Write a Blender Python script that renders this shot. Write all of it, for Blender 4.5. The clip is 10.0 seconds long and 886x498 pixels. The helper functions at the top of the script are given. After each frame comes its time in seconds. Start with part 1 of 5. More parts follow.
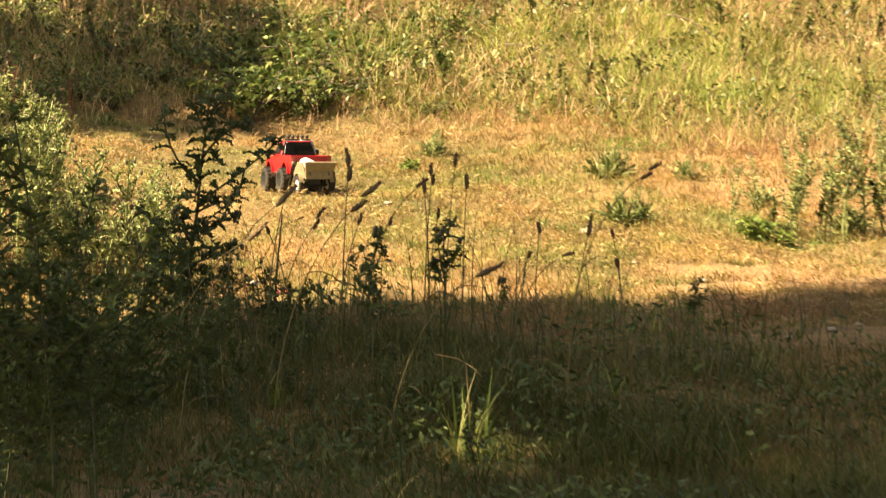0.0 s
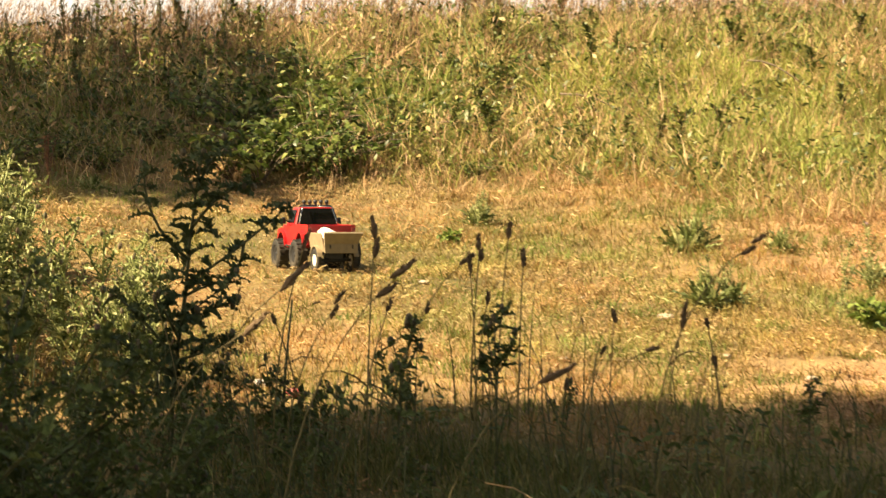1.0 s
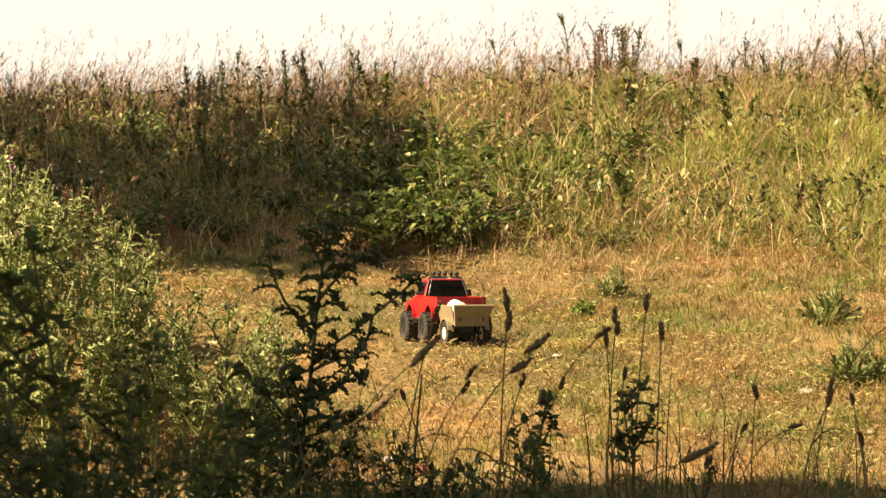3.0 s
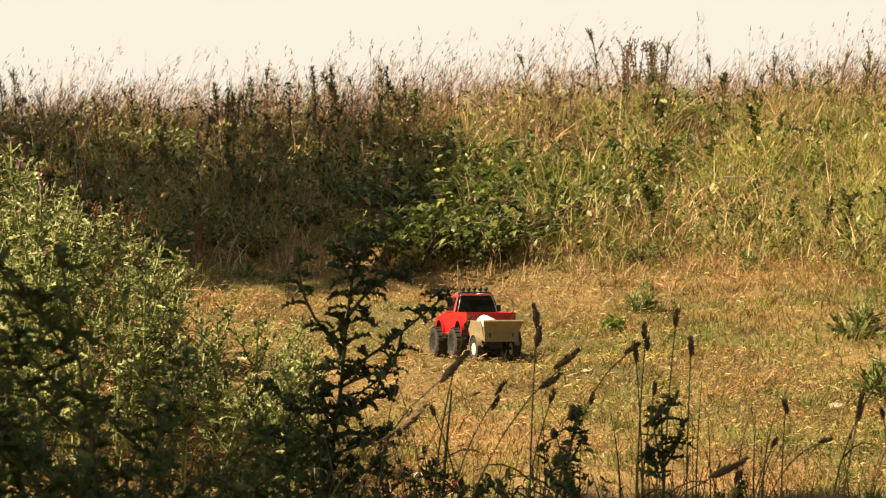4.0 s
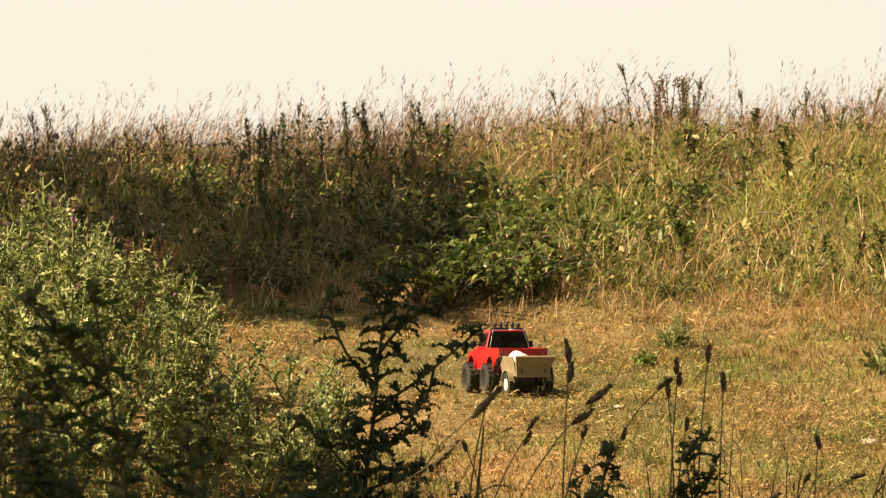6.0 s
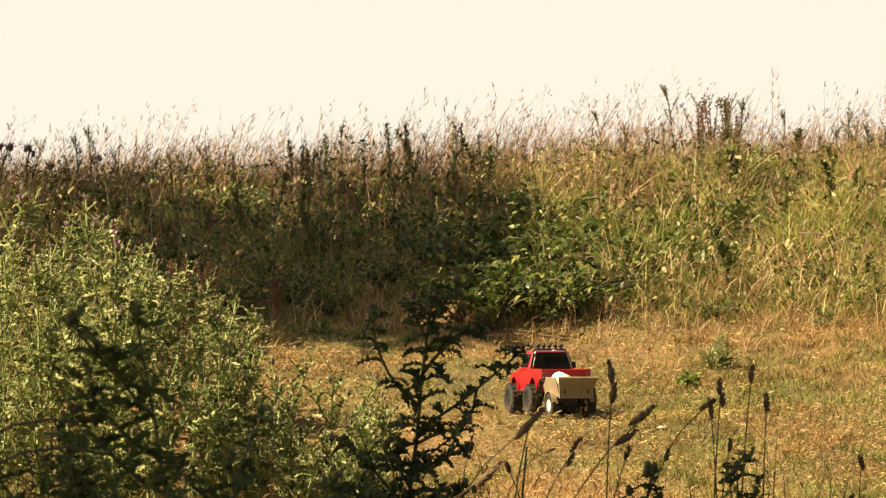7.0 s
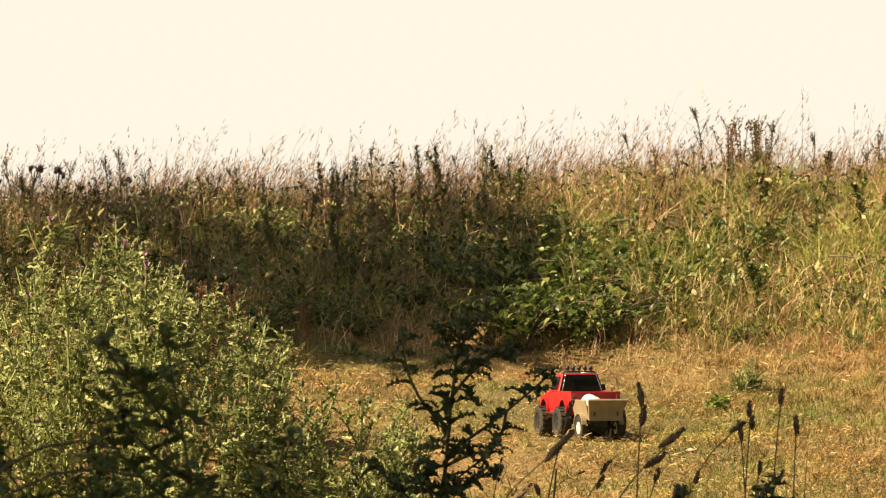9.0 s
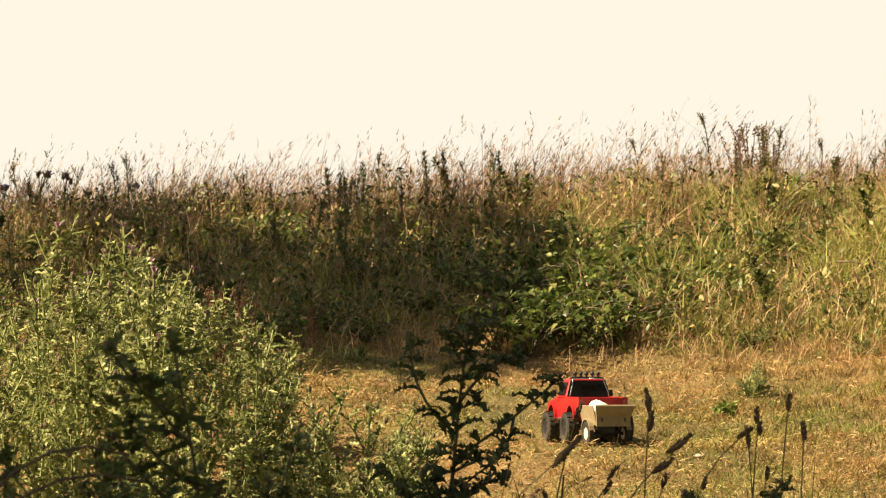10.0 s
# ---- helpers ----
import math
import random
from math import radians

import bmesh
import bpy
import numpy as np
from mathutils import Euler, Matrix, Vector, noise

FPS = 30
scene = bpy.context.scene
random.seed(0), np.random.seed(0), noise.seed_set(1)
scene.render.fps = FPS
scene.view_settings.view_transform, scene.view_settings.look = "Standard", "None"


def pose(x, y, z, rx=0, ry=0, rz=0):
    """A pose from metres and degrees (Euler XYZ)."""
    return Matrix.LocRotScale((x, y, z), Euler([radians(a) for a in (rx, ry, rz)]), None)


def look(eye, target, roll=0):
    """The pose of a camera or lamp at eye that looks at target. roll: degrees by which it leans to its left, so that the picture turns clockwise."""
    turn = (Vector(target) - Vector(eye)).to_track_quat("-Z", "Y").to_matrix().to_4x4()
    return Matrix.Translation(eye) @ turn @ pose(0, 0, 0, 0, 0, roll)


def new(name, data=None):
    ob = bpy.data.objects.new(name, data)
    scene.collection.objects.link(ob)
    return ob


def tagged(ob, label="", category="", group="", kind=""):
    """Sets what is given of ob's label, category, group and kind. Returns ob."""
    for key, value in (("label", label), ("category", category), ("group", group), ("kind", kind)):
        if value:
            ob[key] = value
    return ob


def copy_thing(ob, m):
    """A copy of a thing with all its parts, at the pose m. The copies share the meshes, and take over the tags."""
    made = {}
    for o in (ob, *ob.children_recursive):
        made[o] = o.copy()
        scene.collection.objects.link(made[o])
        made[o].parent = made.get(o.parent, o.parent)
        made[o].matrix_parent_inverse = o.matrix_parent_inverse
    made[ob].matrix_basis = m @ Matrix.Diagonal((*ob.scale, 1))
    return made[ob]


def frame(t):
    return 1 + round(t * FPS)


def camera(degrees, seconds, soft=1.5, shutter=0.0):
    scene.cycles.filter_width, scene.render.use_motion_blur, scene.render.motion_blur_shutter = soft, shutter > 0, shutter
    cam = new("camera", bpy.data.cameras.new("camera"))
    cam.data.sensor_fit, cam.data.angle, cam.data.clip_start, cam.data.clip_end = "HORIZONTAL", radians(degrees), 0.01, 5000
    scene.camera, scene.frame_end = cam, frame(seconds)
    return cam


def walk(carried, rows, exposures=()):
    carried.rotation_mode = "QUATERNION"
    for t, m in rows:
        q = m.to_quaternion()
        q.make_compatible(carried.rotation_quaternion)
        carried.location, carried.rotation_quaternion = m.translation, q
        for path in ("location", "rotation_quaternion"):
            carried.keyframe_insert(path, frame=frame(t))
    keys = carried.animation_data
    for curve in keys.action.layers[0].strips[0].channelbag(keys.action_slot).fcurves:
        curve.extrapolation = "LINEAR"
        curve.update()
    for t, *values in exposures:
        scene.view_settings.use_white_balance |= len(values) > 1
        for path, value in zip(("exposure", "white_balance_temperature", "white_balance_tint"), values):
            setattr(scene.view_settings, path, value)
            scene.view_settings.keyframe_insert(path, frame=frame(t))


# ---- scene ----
cam = camera(11.0, 10.0, soft=1.2, shutter=0.5)
cam.data.dof.use_dof = True
cam.data.dof.focus_distance = 16.0
cam.data.dof.aperture_fstop = 15.0
# seconds, eye, yaw, pitch, roll
ROWS = [
    (0, -0.188, -3.971, 3.001, -3.785, -3.66, 0.455),
    (0.5, -0.099, -2.285, 2.938, -3.527, -3.32, 0.353),
    (1, -0.002, -0.46, 2.853, -3.34, -2.822, 0.391),
    (1.5, -0.006, -0.21, 2.842, -2.766, -2.681, 0.205),
    (2, 0, 0, 2.84, -2.599, -2.423, 0.199),
    (2.5, 0, 0, 2.84, -2.258, -2.279, 0.043),
    (3, 0, 0, 2.84, -1.76, -1.958, 0.271),
    (3.2, 0, 0, 2.84, -1.691, -1.85, 0.3),
    (4.3, 0, 0, 2.84, -1.307, -1.749, 0.03),
    (4.5, 0, 0, 2.84, -1.272, -1.721, 0.019),
    (5, 0, 0, 2.84, -1.176, -1.593, -0.134),
    (5.2, 0, 0, 2.84, -1.134, -1.561, -0.1),
    (6.3, 0, 0, 2.84, -0.892, -1.21, 0.15),
    (6.5, 0, 0, 2.84, -0.772, -1.145, 0.192),
    (7, 0, 0, 2.84, -0.463, -1.058, -0.054),
    (7.5, 0, 0, 2.84, -0.353, -0.986, -0.059),
    (8, 0, 0, 2.84, -0.295, -0.889, -0.095),
    (8.5, 0, 0, 2.84, -0.237, -0.846, -0.056),
    (9, 0, 0, 2.84, -0.093, -0.781, -0.007),
    (9.5, 0, 0, 2.84, 0, -0.75, -0.043),
    (10, 0, 0, 2.84, 0, -0.711, 0),
]
EXPOSURES = [(0.0, 2.1), (0.5, 2.14), (1.0, 1.87), (2.5, 1.66), (3.2, 1.50), (4.3, 1.28), (5.2, 1.26), (6.5, 1.35), (8.0, 1.39), (10.0, 1.38)]
walk(cam, [(t, pose(x, y, z, 90 + pitch, 0, yaw) @ pose(0, 0, 0, 0, 0, roll)) for t, x, y, z, yaw, pitch, roll in ROWS], EXPOSURES)

# ---- world and sun ----
SUN = Vector((-0.70, -0.125, 0.70)).normalized()
world = bpy.data.worlds.new("world")
scene.world = world
world.use_nodes = True
wn = world.node_tree.nodes
sky = wn.new("ShaderNodeTexSky")
sky.sky_type = "NISHITA"
sky.sun_disc = False
sky.sun_elevation = math.asin(SUN.z)
sky.sun_rotation = math.atan2(SUN.x, SUN.y)
sky.dust_density = 2.0
sky.air_density = 0.6
# low haze warms the whole sky
warm = wn.new("ShaderNodeMix")
warm.data_type, warm.blend_type = "RGBA", "MULTIPLY"
warm.inputs["Factor"].default_value = 1.0
warm.inputs["B"].default_value = (1.0, 0.86, 0.58, 1)
wn["Background"].inputs["Strength"].default_value = 0.062
world.node_tree.links.new(sky.outputs[0], warm.inputs["A"])
world.node_tree.links.new(warm.outputs["Result"], wn["Background"].inputs["Color"])
sun_lamp = bpy.data.lights.new("sun", "SUN")
sun_lamp.energy = 5.0
sun_lamp.angle = radians(0.6)
sun_lamp.color = (1.0, 0.785, 0.47)
new("sun", sun_lamp).matrix_world = look(SUN * 60, (0, 0, 0))

# ---- materials ----
def material(name):
    m = bpy.data.materials.new(name)
    m.use_nodes = True
    return m, m.node_tree.nodes, m.node_tree.links, m.node_tree.nodes["Principled BSDF"]


def ramp(nodes, stops):
    r = nodes.new("ShaderNodeValToRGB")
    e = r.color_ramp.elements
    while len(e) < len(stops):
        e.new(0.5)
    for k, (p, c) in enumerate(stops):
        e[k].position = p
        e[k].color = (*c, 1)
    return r


def noise_tex(nodes, links, scale, detail=3.0, coord="Object"):
    tc = nodes.new("ShaderNodeTexCoord")
    n = nodes.new("ShaderNodeTexNoise")
    n.inputs["Scale"].default_value = scale
    n.inputs["Detail"].default_value = detail
    links.new(tc.outputs[coord], n.inputs["Vector"])
    return n


def mix_rgb(nodes, links, fac, a, b, blend="MIX"):
    m = nodes.new("ShaderNodeMix")
    m.data_type = "RGBA"
    m.blend_type = blend
    for sock, val in ((m.inputs["Factor"], fac), (m.inputs["A"], a), (m.inputs["B"], b)):
        if hasattr(val, "links"):
            links.new(val, sock)
        elif isinstance(val, (int, float)):
            sock.default_value = val
        else:
            sock.default_value = (*val, 1)
    return m.outputs["Result"]


def leaf_material(name, stops, patch=None, patch_scale=1.3, through_share=0.35, rough=0.55, per="island", patch_edge=(0.42, 0.6), tints=None):
    """Plant matter: one colour a blade or leaf, patches at a larger scale, some light let through."""
    m, nodes, links, bsdf = material(name)
    if per == "island":
        rnd = nodes.new("ShaderNodeNewGeometry").outputs["Random Per Island"]
    else:
        rnd = nodes.new("ShaderNodeObjectInfo").outputs["Random"]
    col = ramp(nodes, stops)
    links.new(rnd, col.inputs[0])
    out = col.outputs[0]
    if patch:
        n = noise_tex(nodes, links, patch_scale, 4.0)
        edge = nodes.new("ShaderNodeMapRange")
        edge.inputs["From Min"].default_value, edge.inputs["From Max"].default_value = patch_edge
        links.new(n.outputs[0], edge.inputs["Value"])
        col2 = ramp(nodes, patch)
        links.new(rnd, col2.inputs[0])
        out = mix_rgb(nodes, links, edge.outputs[0], out, col2.outputs[0])
    if tints:
        for scale, low, high in tints:
            drift = ramp(nodes, [(0.38, low), (0.62, high)])
            links.new(noise_tex(nodes, links, scale, 3.0).outputs[0], drift.inputs[0])
            out = mix_rgb(nodes, links, 1.0, out, drift.outputs[0], "MULTIPLY")
    fine = noise_tex(nodes, links, 60.0, 3.0)
    shade = ramp(nodes, [(0.25, (0.72, 0.72, 0.72)), (0.75, (1.15, 1.15, 1.1))])
    links.new(fine.outputs[0], shade.inputs[0])
    out = mix_rgb(nodes, links, 1.0, out, shade.outputs[0], "MULTIPLY")
    links.new(out, bsdf.inputs["Base Color"])
    bsdf.inputs["Roughness"].default_value = rough
    bsdf.inputs["Specular IOR Level"].default_value = 0.3
    tr = nodes.new("ShaderNodeBsdfTranslucent")
    links.new(out, tr.inputs["Color"])
    mx = nodes.new("ShaderNodeMixShader")
    mx.inputs[0].default_value = through_share
    links.new(bsdf.outputs[0], mx.inputs[1])
    links.new(tr.outputs[0], mx.inputs[2])
    links.new(mx.outputs[0], nodes["Material Output"].inputs["Surface"])
    return m


def plain_material(name, colour, rough=0.5, metal=0.0, wear=0.25, scale=40.0, bump=0.0, coat=0.0):
    m, nodes, links, bsdf = material(name)
    n = noise_tex(nodes, links, scale, 4.0)
    n2 = noise_tex(nodes, links, scale * 0.15, 3.0)
    lo = tuple(c * (1 - wear) for c in colour)
    r = ramp(nodes, [(0.3, lo), (0.7, colour)])
    links.new(n.outputs[0], r.inputs[0])
    dust = ramp(nodes, [(0.5, (0, 0, 0)), (0.8, (0.5 * wear,) * 3)])
    links.new(n2.outputs[0], dust.inputs[0])
    out = mix_rgb(nodes, links, dust.outputs[0], r.outputs[0], (0.35, 0.27, 0.16))
    links.new(out, bsdf.inputs["Base Color"])
    bsdf.inputs["Roughness"].default_value = rough
    bsdf.inputs["Metallic"].default_value = metal
    bsdf.inputs["Coat Weight"].default_value = coat
    if bump:
        b = nodes.new("ShaderNodeBump")
        b.inputs["Strength"].default_value = bump
        b.inputs["Distance"].default_value = 0.002
        links.new(n.outputs[0], b.inputs["Height"])
        links.new(b.outputs[0], bsdf.inputs["Normal"])
    return m


STRAW = [(0.0, (0.17, 0.10, 0.045)), (0.45, (0.35, 0.225, 0.10)), (0.8, (0.50, 0.35, 0.17)), (1.0, (0.72, 0.56, 0.34))]
TURF = [(0.0, (0.22, 0.14, 0.05)), (0.4, (0.38, 0.27, 0.10)), (0.75, (0.31, 0.28, 0.09)), (1.0, (0.19, 0.22, 0.06))]
TURF_GREEN = [(0.0, (0.22, 0.18, 0.06)), (0.4, (0.22, 0.25, 0.06)), (1.0, (0.11, 0.18, 0.035))]
GREEN = [(0.0, (0.055, 0.10, 0.018)), (0.5, (0.09, 0.16, 0.03)), (1.0, (0.16, 0.22, 0.05))]
MEADOW = [(0.0, (0.13, 0.19, 0.03)), (0.5, (0.28, 0.32, 0.07)), (0.8, (0.42, 0.36, 0.12)), (1.0, (0.55, 0.42, 0.19))]
MEADOW_DRY = [(0.0, (0.28, 0.19, 0.08)), (0.5, (0.40, 0.29, 0.13)), (1.0, (0.52, 0.40, 0.20))]

# the turf drifts between rusty, bleached and green, in wide and in small patches
DRIFT = [(1.3, (1.10, 0.93, 0.95), (0.90, 1.02, 0.92)), (6.5, (0.72, 0.70, 0.72), (1.22, 1.20, 1.24))]
mat_turf = leaf_material("turf_blades", TURF, TURF_GREEN, 2.6, 0.3, patch_edge=(0.48, 0.62), tints=DRIFT)
mat_straw = leaf_material("straw_litter", STRAW, [(0.0, (0.22, 0.18, 0.06)), (0.5, (0.36, 0.32, 0.10)), (1.0, (0.62, 0.52, 0.24))], 2.3, through_share=0.15, patch_edge=(0.48, 0.66), tints=DRIFT)
mat_meadow = leaf_material("meadow_blades", MEADOW, MEADOW_DRY, 1.6, 0.28, patch_edge=(0.45, 0.65))
mat_tangle = leaf_material("tangled_blades", [(0.0, (0.12, 0.16, 0.03)), (0.42, (0.26, 0.30, 0.065)), (0.68, (0.42, 0.36, 0.12)), (0.86, (0.56, 0.41, 0.22)), (1.0, (0.74, 0.60, 0.38))], None, through_share=0.22)
mat_pink = leaf_material("pinkish_straw", [(0.0, (0.30, 0.18, 0.09)), (0.5, (0.52, 0.35, 0.19)), (1.0, (0.74, 0.56, 0.34))], None, through_share=0.35)
mat_bank_stem = leaf_material("bank_stem", [(0.0, (0.19, 0.095, 0.06)), (0.5, (0.42, 0.255, 0.15)), (1.0, (0.68, 0.48, 0.31))], None, through_share=0.3)
mat_crest = leaf_material("crest_stems", [(0.0, (0.13, 0.075, 0.05)), (0.5, (0.27, 0.165, 0.105)), (1.0, (0.48, 0.33, 0.21))], None, through_share=0.32)
# toned darker than the turf, so part of the near shade is colour
mat_shade_grass = leaf_material("shade_toned_blades", [(0.0, (0.08, 0.10, 0.022)), (0.6, (0.15, 0.165, 0.045)), (1.0, (0.29, 0.23, 0.095))], TURF, 1.1, 0.25, patch_edge=(0.6, 0.8))
mat_tussock = leaf_material("tussock_blades", [(0.0, (0.14, 0.20, 0.035)), (0.6, (0.30, 0.36, 0.075)), (1.0, (0.52, 0.50, 0.18))], None, through_share=0.18)
mat_thistle = leaf_material("thistle_leaf", [(0.0, (0.06, 0.085, 0.026)), (0.5, (0.25, 0.29, 0.10)), (1.0, (0.55, 0.56, 0.29))], None, through_share=0.28)
mat_thistle_stem = leaf_material("thistle_stem", [(0.0, (0.20, 0.24, 0.085)), (1.0, (0.36, 0.39, 0.16))], None, through_share=0.1)
# leaf and stem colours toned dark to carry the shade on near thistles
mat_dark_leaf = leaf_material("dark_thistle_leaf", [(0.0, (0.06, 0.085, 0.035)), (1.0, (0.125, 0.155, 0.062))], None, through_share=0.2, per="object")
mat_dark_stem = leaf_material("dark_plant_stem", [(0.0, (0.09, 0.10, 0.05)), (1.0, (0.13, 0.13, 0.06))], None, through_share=0.05)
mat_bramble = leaf_material("bramble_leaf", [(0.0, (0.035, 0.06, 0.014)), (0.5, (0.105, 0.15, 0.034)), (0.85, (0.21, 0.25, 0.065)), (1.0, (0.34, 0.32, 0.12))], None, through_share=0.35, rough=0.4)
# dark patches paint in the shadowed gaps between clumps of growth
mat_leafy = leaf_material("leafy_weed_leaf", [(0.0, (0.05, 0.07, 0.016)), (0.35, (0.15, 0.19, 0.04)), (0.62, (0.29, 0.32, 0.075)), (0.8, (0.38, 0.33, 0.12)), (1.0, (0.42, 0.26, 0.14))], [(0.0, (0.03, 0.045, 0.012)), (0.5, (0.075, 0.10, 0.028)), (1.0, (0.17, 0.20, 0.055))], 2.4, through_share=0.15, rough=0.45, patch_edge=(0.43, 0.53))
mat_weed = leaf_material("weed_leaf", [(0.0, (0.085, 0.09, 0.04)), (0.7, (0.18, 0.175, 0.075)), (1.0, (0.28, 0.21, 0.11))], None, through_share=0.25)
mat_dock = leaf_material("dock_seed", [(0.0, (0.12, 0.055, 0.035)), (1.0, (0.22, 0.11, 0.065))], None, through_share=0.2)
mat_head = leaf_material("seed_head", [(0.0, (0.16, 0.105, 0.065)), (1.0, (0.38, 0.265, 0.165))], None, through_share=0.3)
mat_seed_stem = leaf_material("seed_stem", [(0.0, (0.14, 0.12, 0.05)), (1.0, (0.30, 0.24, 0.10))], None, through_share=0.15)
mat_bloom = leaf_material("thistle_bloom", [(0.0, (0.42, 0.22, 0.36)), (1.0, (0.60, 0.40, 0.52))], None, through_share=0.3)
mat_bud = leaf_material("thistle_bud", [(0.0, (0.10, 0.10, 0.055)), (1.0, (0.20, 0.15, 0.10))], None, through_share=0.1)
mat_bark = plain_material("bark", (0.13, 0.10, 0.07), 0.9, scale=12.0, bump=0.6)
mat_tree_leaf = leaf_material("tree_leaf", GREEN, None, through_share=0.3)

# soil between the blades: tan, with bare reddish patches and finer grit
mat_soil, sn, sl, sb = material("soil")
n_big, n_mid, n_fine = noise_tex(sn, sl, 0.6, 4), noise_tex(sn, sl, 7.0, 5), noise_tex(sn, sl, 90.0, 4)
r_big = ramp(sn, [(0.35, (0.17, 0.14, 0.05)), (0.55, (0.33, 0.22, 0.10)), (0.72, (0.46, 0.28, 0.16))])
sl.new(n_big.outputs[0], r_big.inputs[0])
r_mid = ramp(sn, [(0.3, (0.55, 0.55, 0.5)), (0.7, (1.1, 1.08, 1.0))])
sl.new(n_mid.outputs[0], r_mid.inputs[0])
r_fine = ramp(sn, [(0.3, (0.6, 0.6, 0.6)), (0.7, (1.15, 1.15, 1.15))])
sl.new(n_fine.outputs[0], r_fine.inputs[0])
c1 = mix_rgb(sn, sl, 1.0, r_big.outputs[0], r_mid.outputs[0], "MULTIPLY")
sl.new(mix_rgb(sn, sl, 1.0, c1, r_fine.outputs[0], "MULTIPLY"), sb.inputs["Base Color"])
sb.inputs["Roughness"].default_value = 0.95
bp = sn.new("ShaderNodeBump")
bp.inputs["Distance"].default_value = 0.01
sl.new(n_fine.outputs[0], bp.inputs["Height"])
sl.new(bp.outputs[0], sb.inputs["Normal"])

mat_red = plain_material("red_paint", (0.46, 0.010, 0.014), 0.42, wear=0.2, coat=0.15)
mat_black = plain_material("black_plastic", (0.02, 0.02, 0.022), 0.5, wear=0.3)
mat_tyre = plain_material("tyre_rubber", (0.022, 0.020, 0.019), 0.85, wear=0.4, bump=0.4)
mat_glass = plain_material("tinted_window", (0.012, 0.010, 0.012), 0.12, wear=0.1)
mat_chrome = plain_material("chrome", (0.75, 0.75, 0.76), 0.25, 1.0, wear=0.1)
mat_tan = plain_material("tan_plastic", (0.31, 0.245, 0.155), 0.6, wear=0.25, bump=0.2)
mat_sack = plain_material("white_sack", (0.78, 0.75, 0.70), 0.8, wear=0.12, scale=60, bump=0.5)
mat_stone = plain_material("pale_stone", (0.50, 0.42, 0.33), 0.9, wear=0.3, scale=25, bump=0.6)
mat_litter = plain_material("red_litter", (0.42, 0.07, 0.06), 0.5, wear=0.3)
mat_litter_white = plain_material("white_litter", (0.72, 0.66, 0.60), 0.6, wear=0.2)


# ---- mesh helpers ----
class Build:
    """Gathers vertices and faces for one mesh."""

    def __init__(self):
        self.v, self.f, self.n = [], [], 0

    def add(self, verts, faces):
        verts = np.asarray(verts, float)
        self.v.append(verts)
        self.f += [tuple(int(i) + self.n for i in face) for face in faces]
        self.n += len(verts)
        return self

    def mesh(self, name, mat, smooth=False):
        me = bpy.data.meshes.new(name)
        me.from_pydata(np.concatenate(self.v).tolist(), [], self.f)
        me.materials.append(mat)
        if smooth:
            me.polygons.foreach_set("use_smooth", [True] * len(me.polygons))
        me.update()
        return me


def quads_mesh(name, verts, faces, mat):
    """A mesh straight from arrays: verts (n, 3), faces (m, 4)."""
    me = bpy.data.meshes.new(name)
    m = len(faces)
    me.vertices.add(len(verts))
    me.vertices.foreach_set("co", np.asarray(verts, np.float32).ravel())
    me.loops.add(4 * m)
    me.loops.foreach_set("vertex_index", np.asarray(faces, np.int32).ravel())
    me.polygons.add(m)
    me.polygons.foreach_set("loop_start", np.arange(0, 4 * m, 4, dtype=np.int32))
    me.update(calc_edges=True)
    me.materials.append(mat)
    return me


def thing(name, label, category, m=None, group="", kind=""):
    ob = tagged(new(name), label, category, group, kind)
    ob.empty_display_size = 0.1
    if m is not None:
        ob.matrix_world = m
    return ob


def part(name, mesh, parent, label="", m=None):
    ob = new(name, mesh)
    ob.parent = parent
    if m is not None:
        ob.matrix_basis = m
    return tagged(ob, label)


def tube(points, radii, sides=5):
    """A tapered tube along points."""
    p = np.asarray(points, float)
    d = np.gradient(p, axis=0)
    d /= np.linalg.norm(d, axis=1)[:, None] + 1e-9
    ref = np.where(np.abs(d[:, 2:3]) > 0.9, [[1.0, 0, 0]], [[0, 0, 1.0]])
    a = np.cross(d, ref)
    a /= np.linalg.norm(a, axis=1)[:, None] + 1e-9
    b = np.cross(d, a)
    ang = np.linspace(0, 2 * np.pi, sides, endpoint=False)
    r = np.broadcast_to(np.asarray(radii, float), (len(p),))[:, None, None]
    v = p[:, None] + r * (np.cos(ang)[None, :, None] * a[:, None] + np.sin(ang)[None, :, None] * b[:, None])
    f = [(i * sides + j, i * sides + (j + 1) % sides, (i + 1) * sides + (j + 1) % sides, (i + 1) * sides + j)
         for i in range(len(p) - 1) for j in range(sides)]
    f += [tuple(range(sides))[::-1], tuple((len(p) - 1) * sides + j for j in range(sides))]
    return v.reshape(-1, 3), f


def smoothstep(a, b, x):
    t = np.clip((x - a) / (b - a), 0, 1)
    return t * t * (3 - 2 * t)


def bumps(x, y):
    return (0.030 * np.sin(2.1 * x + 0.7 * y) * np.sin(1.3 * y - 0.5 * x + 1) + 0.016 * np.sin(5.3 * x - 3.1 * y + 2) * np.sin(4.1 * y + 2.3 * x)
            + 0.006 * np.sin(13 * x + 9 * y) * np.sin(11 * y - 15 * x))


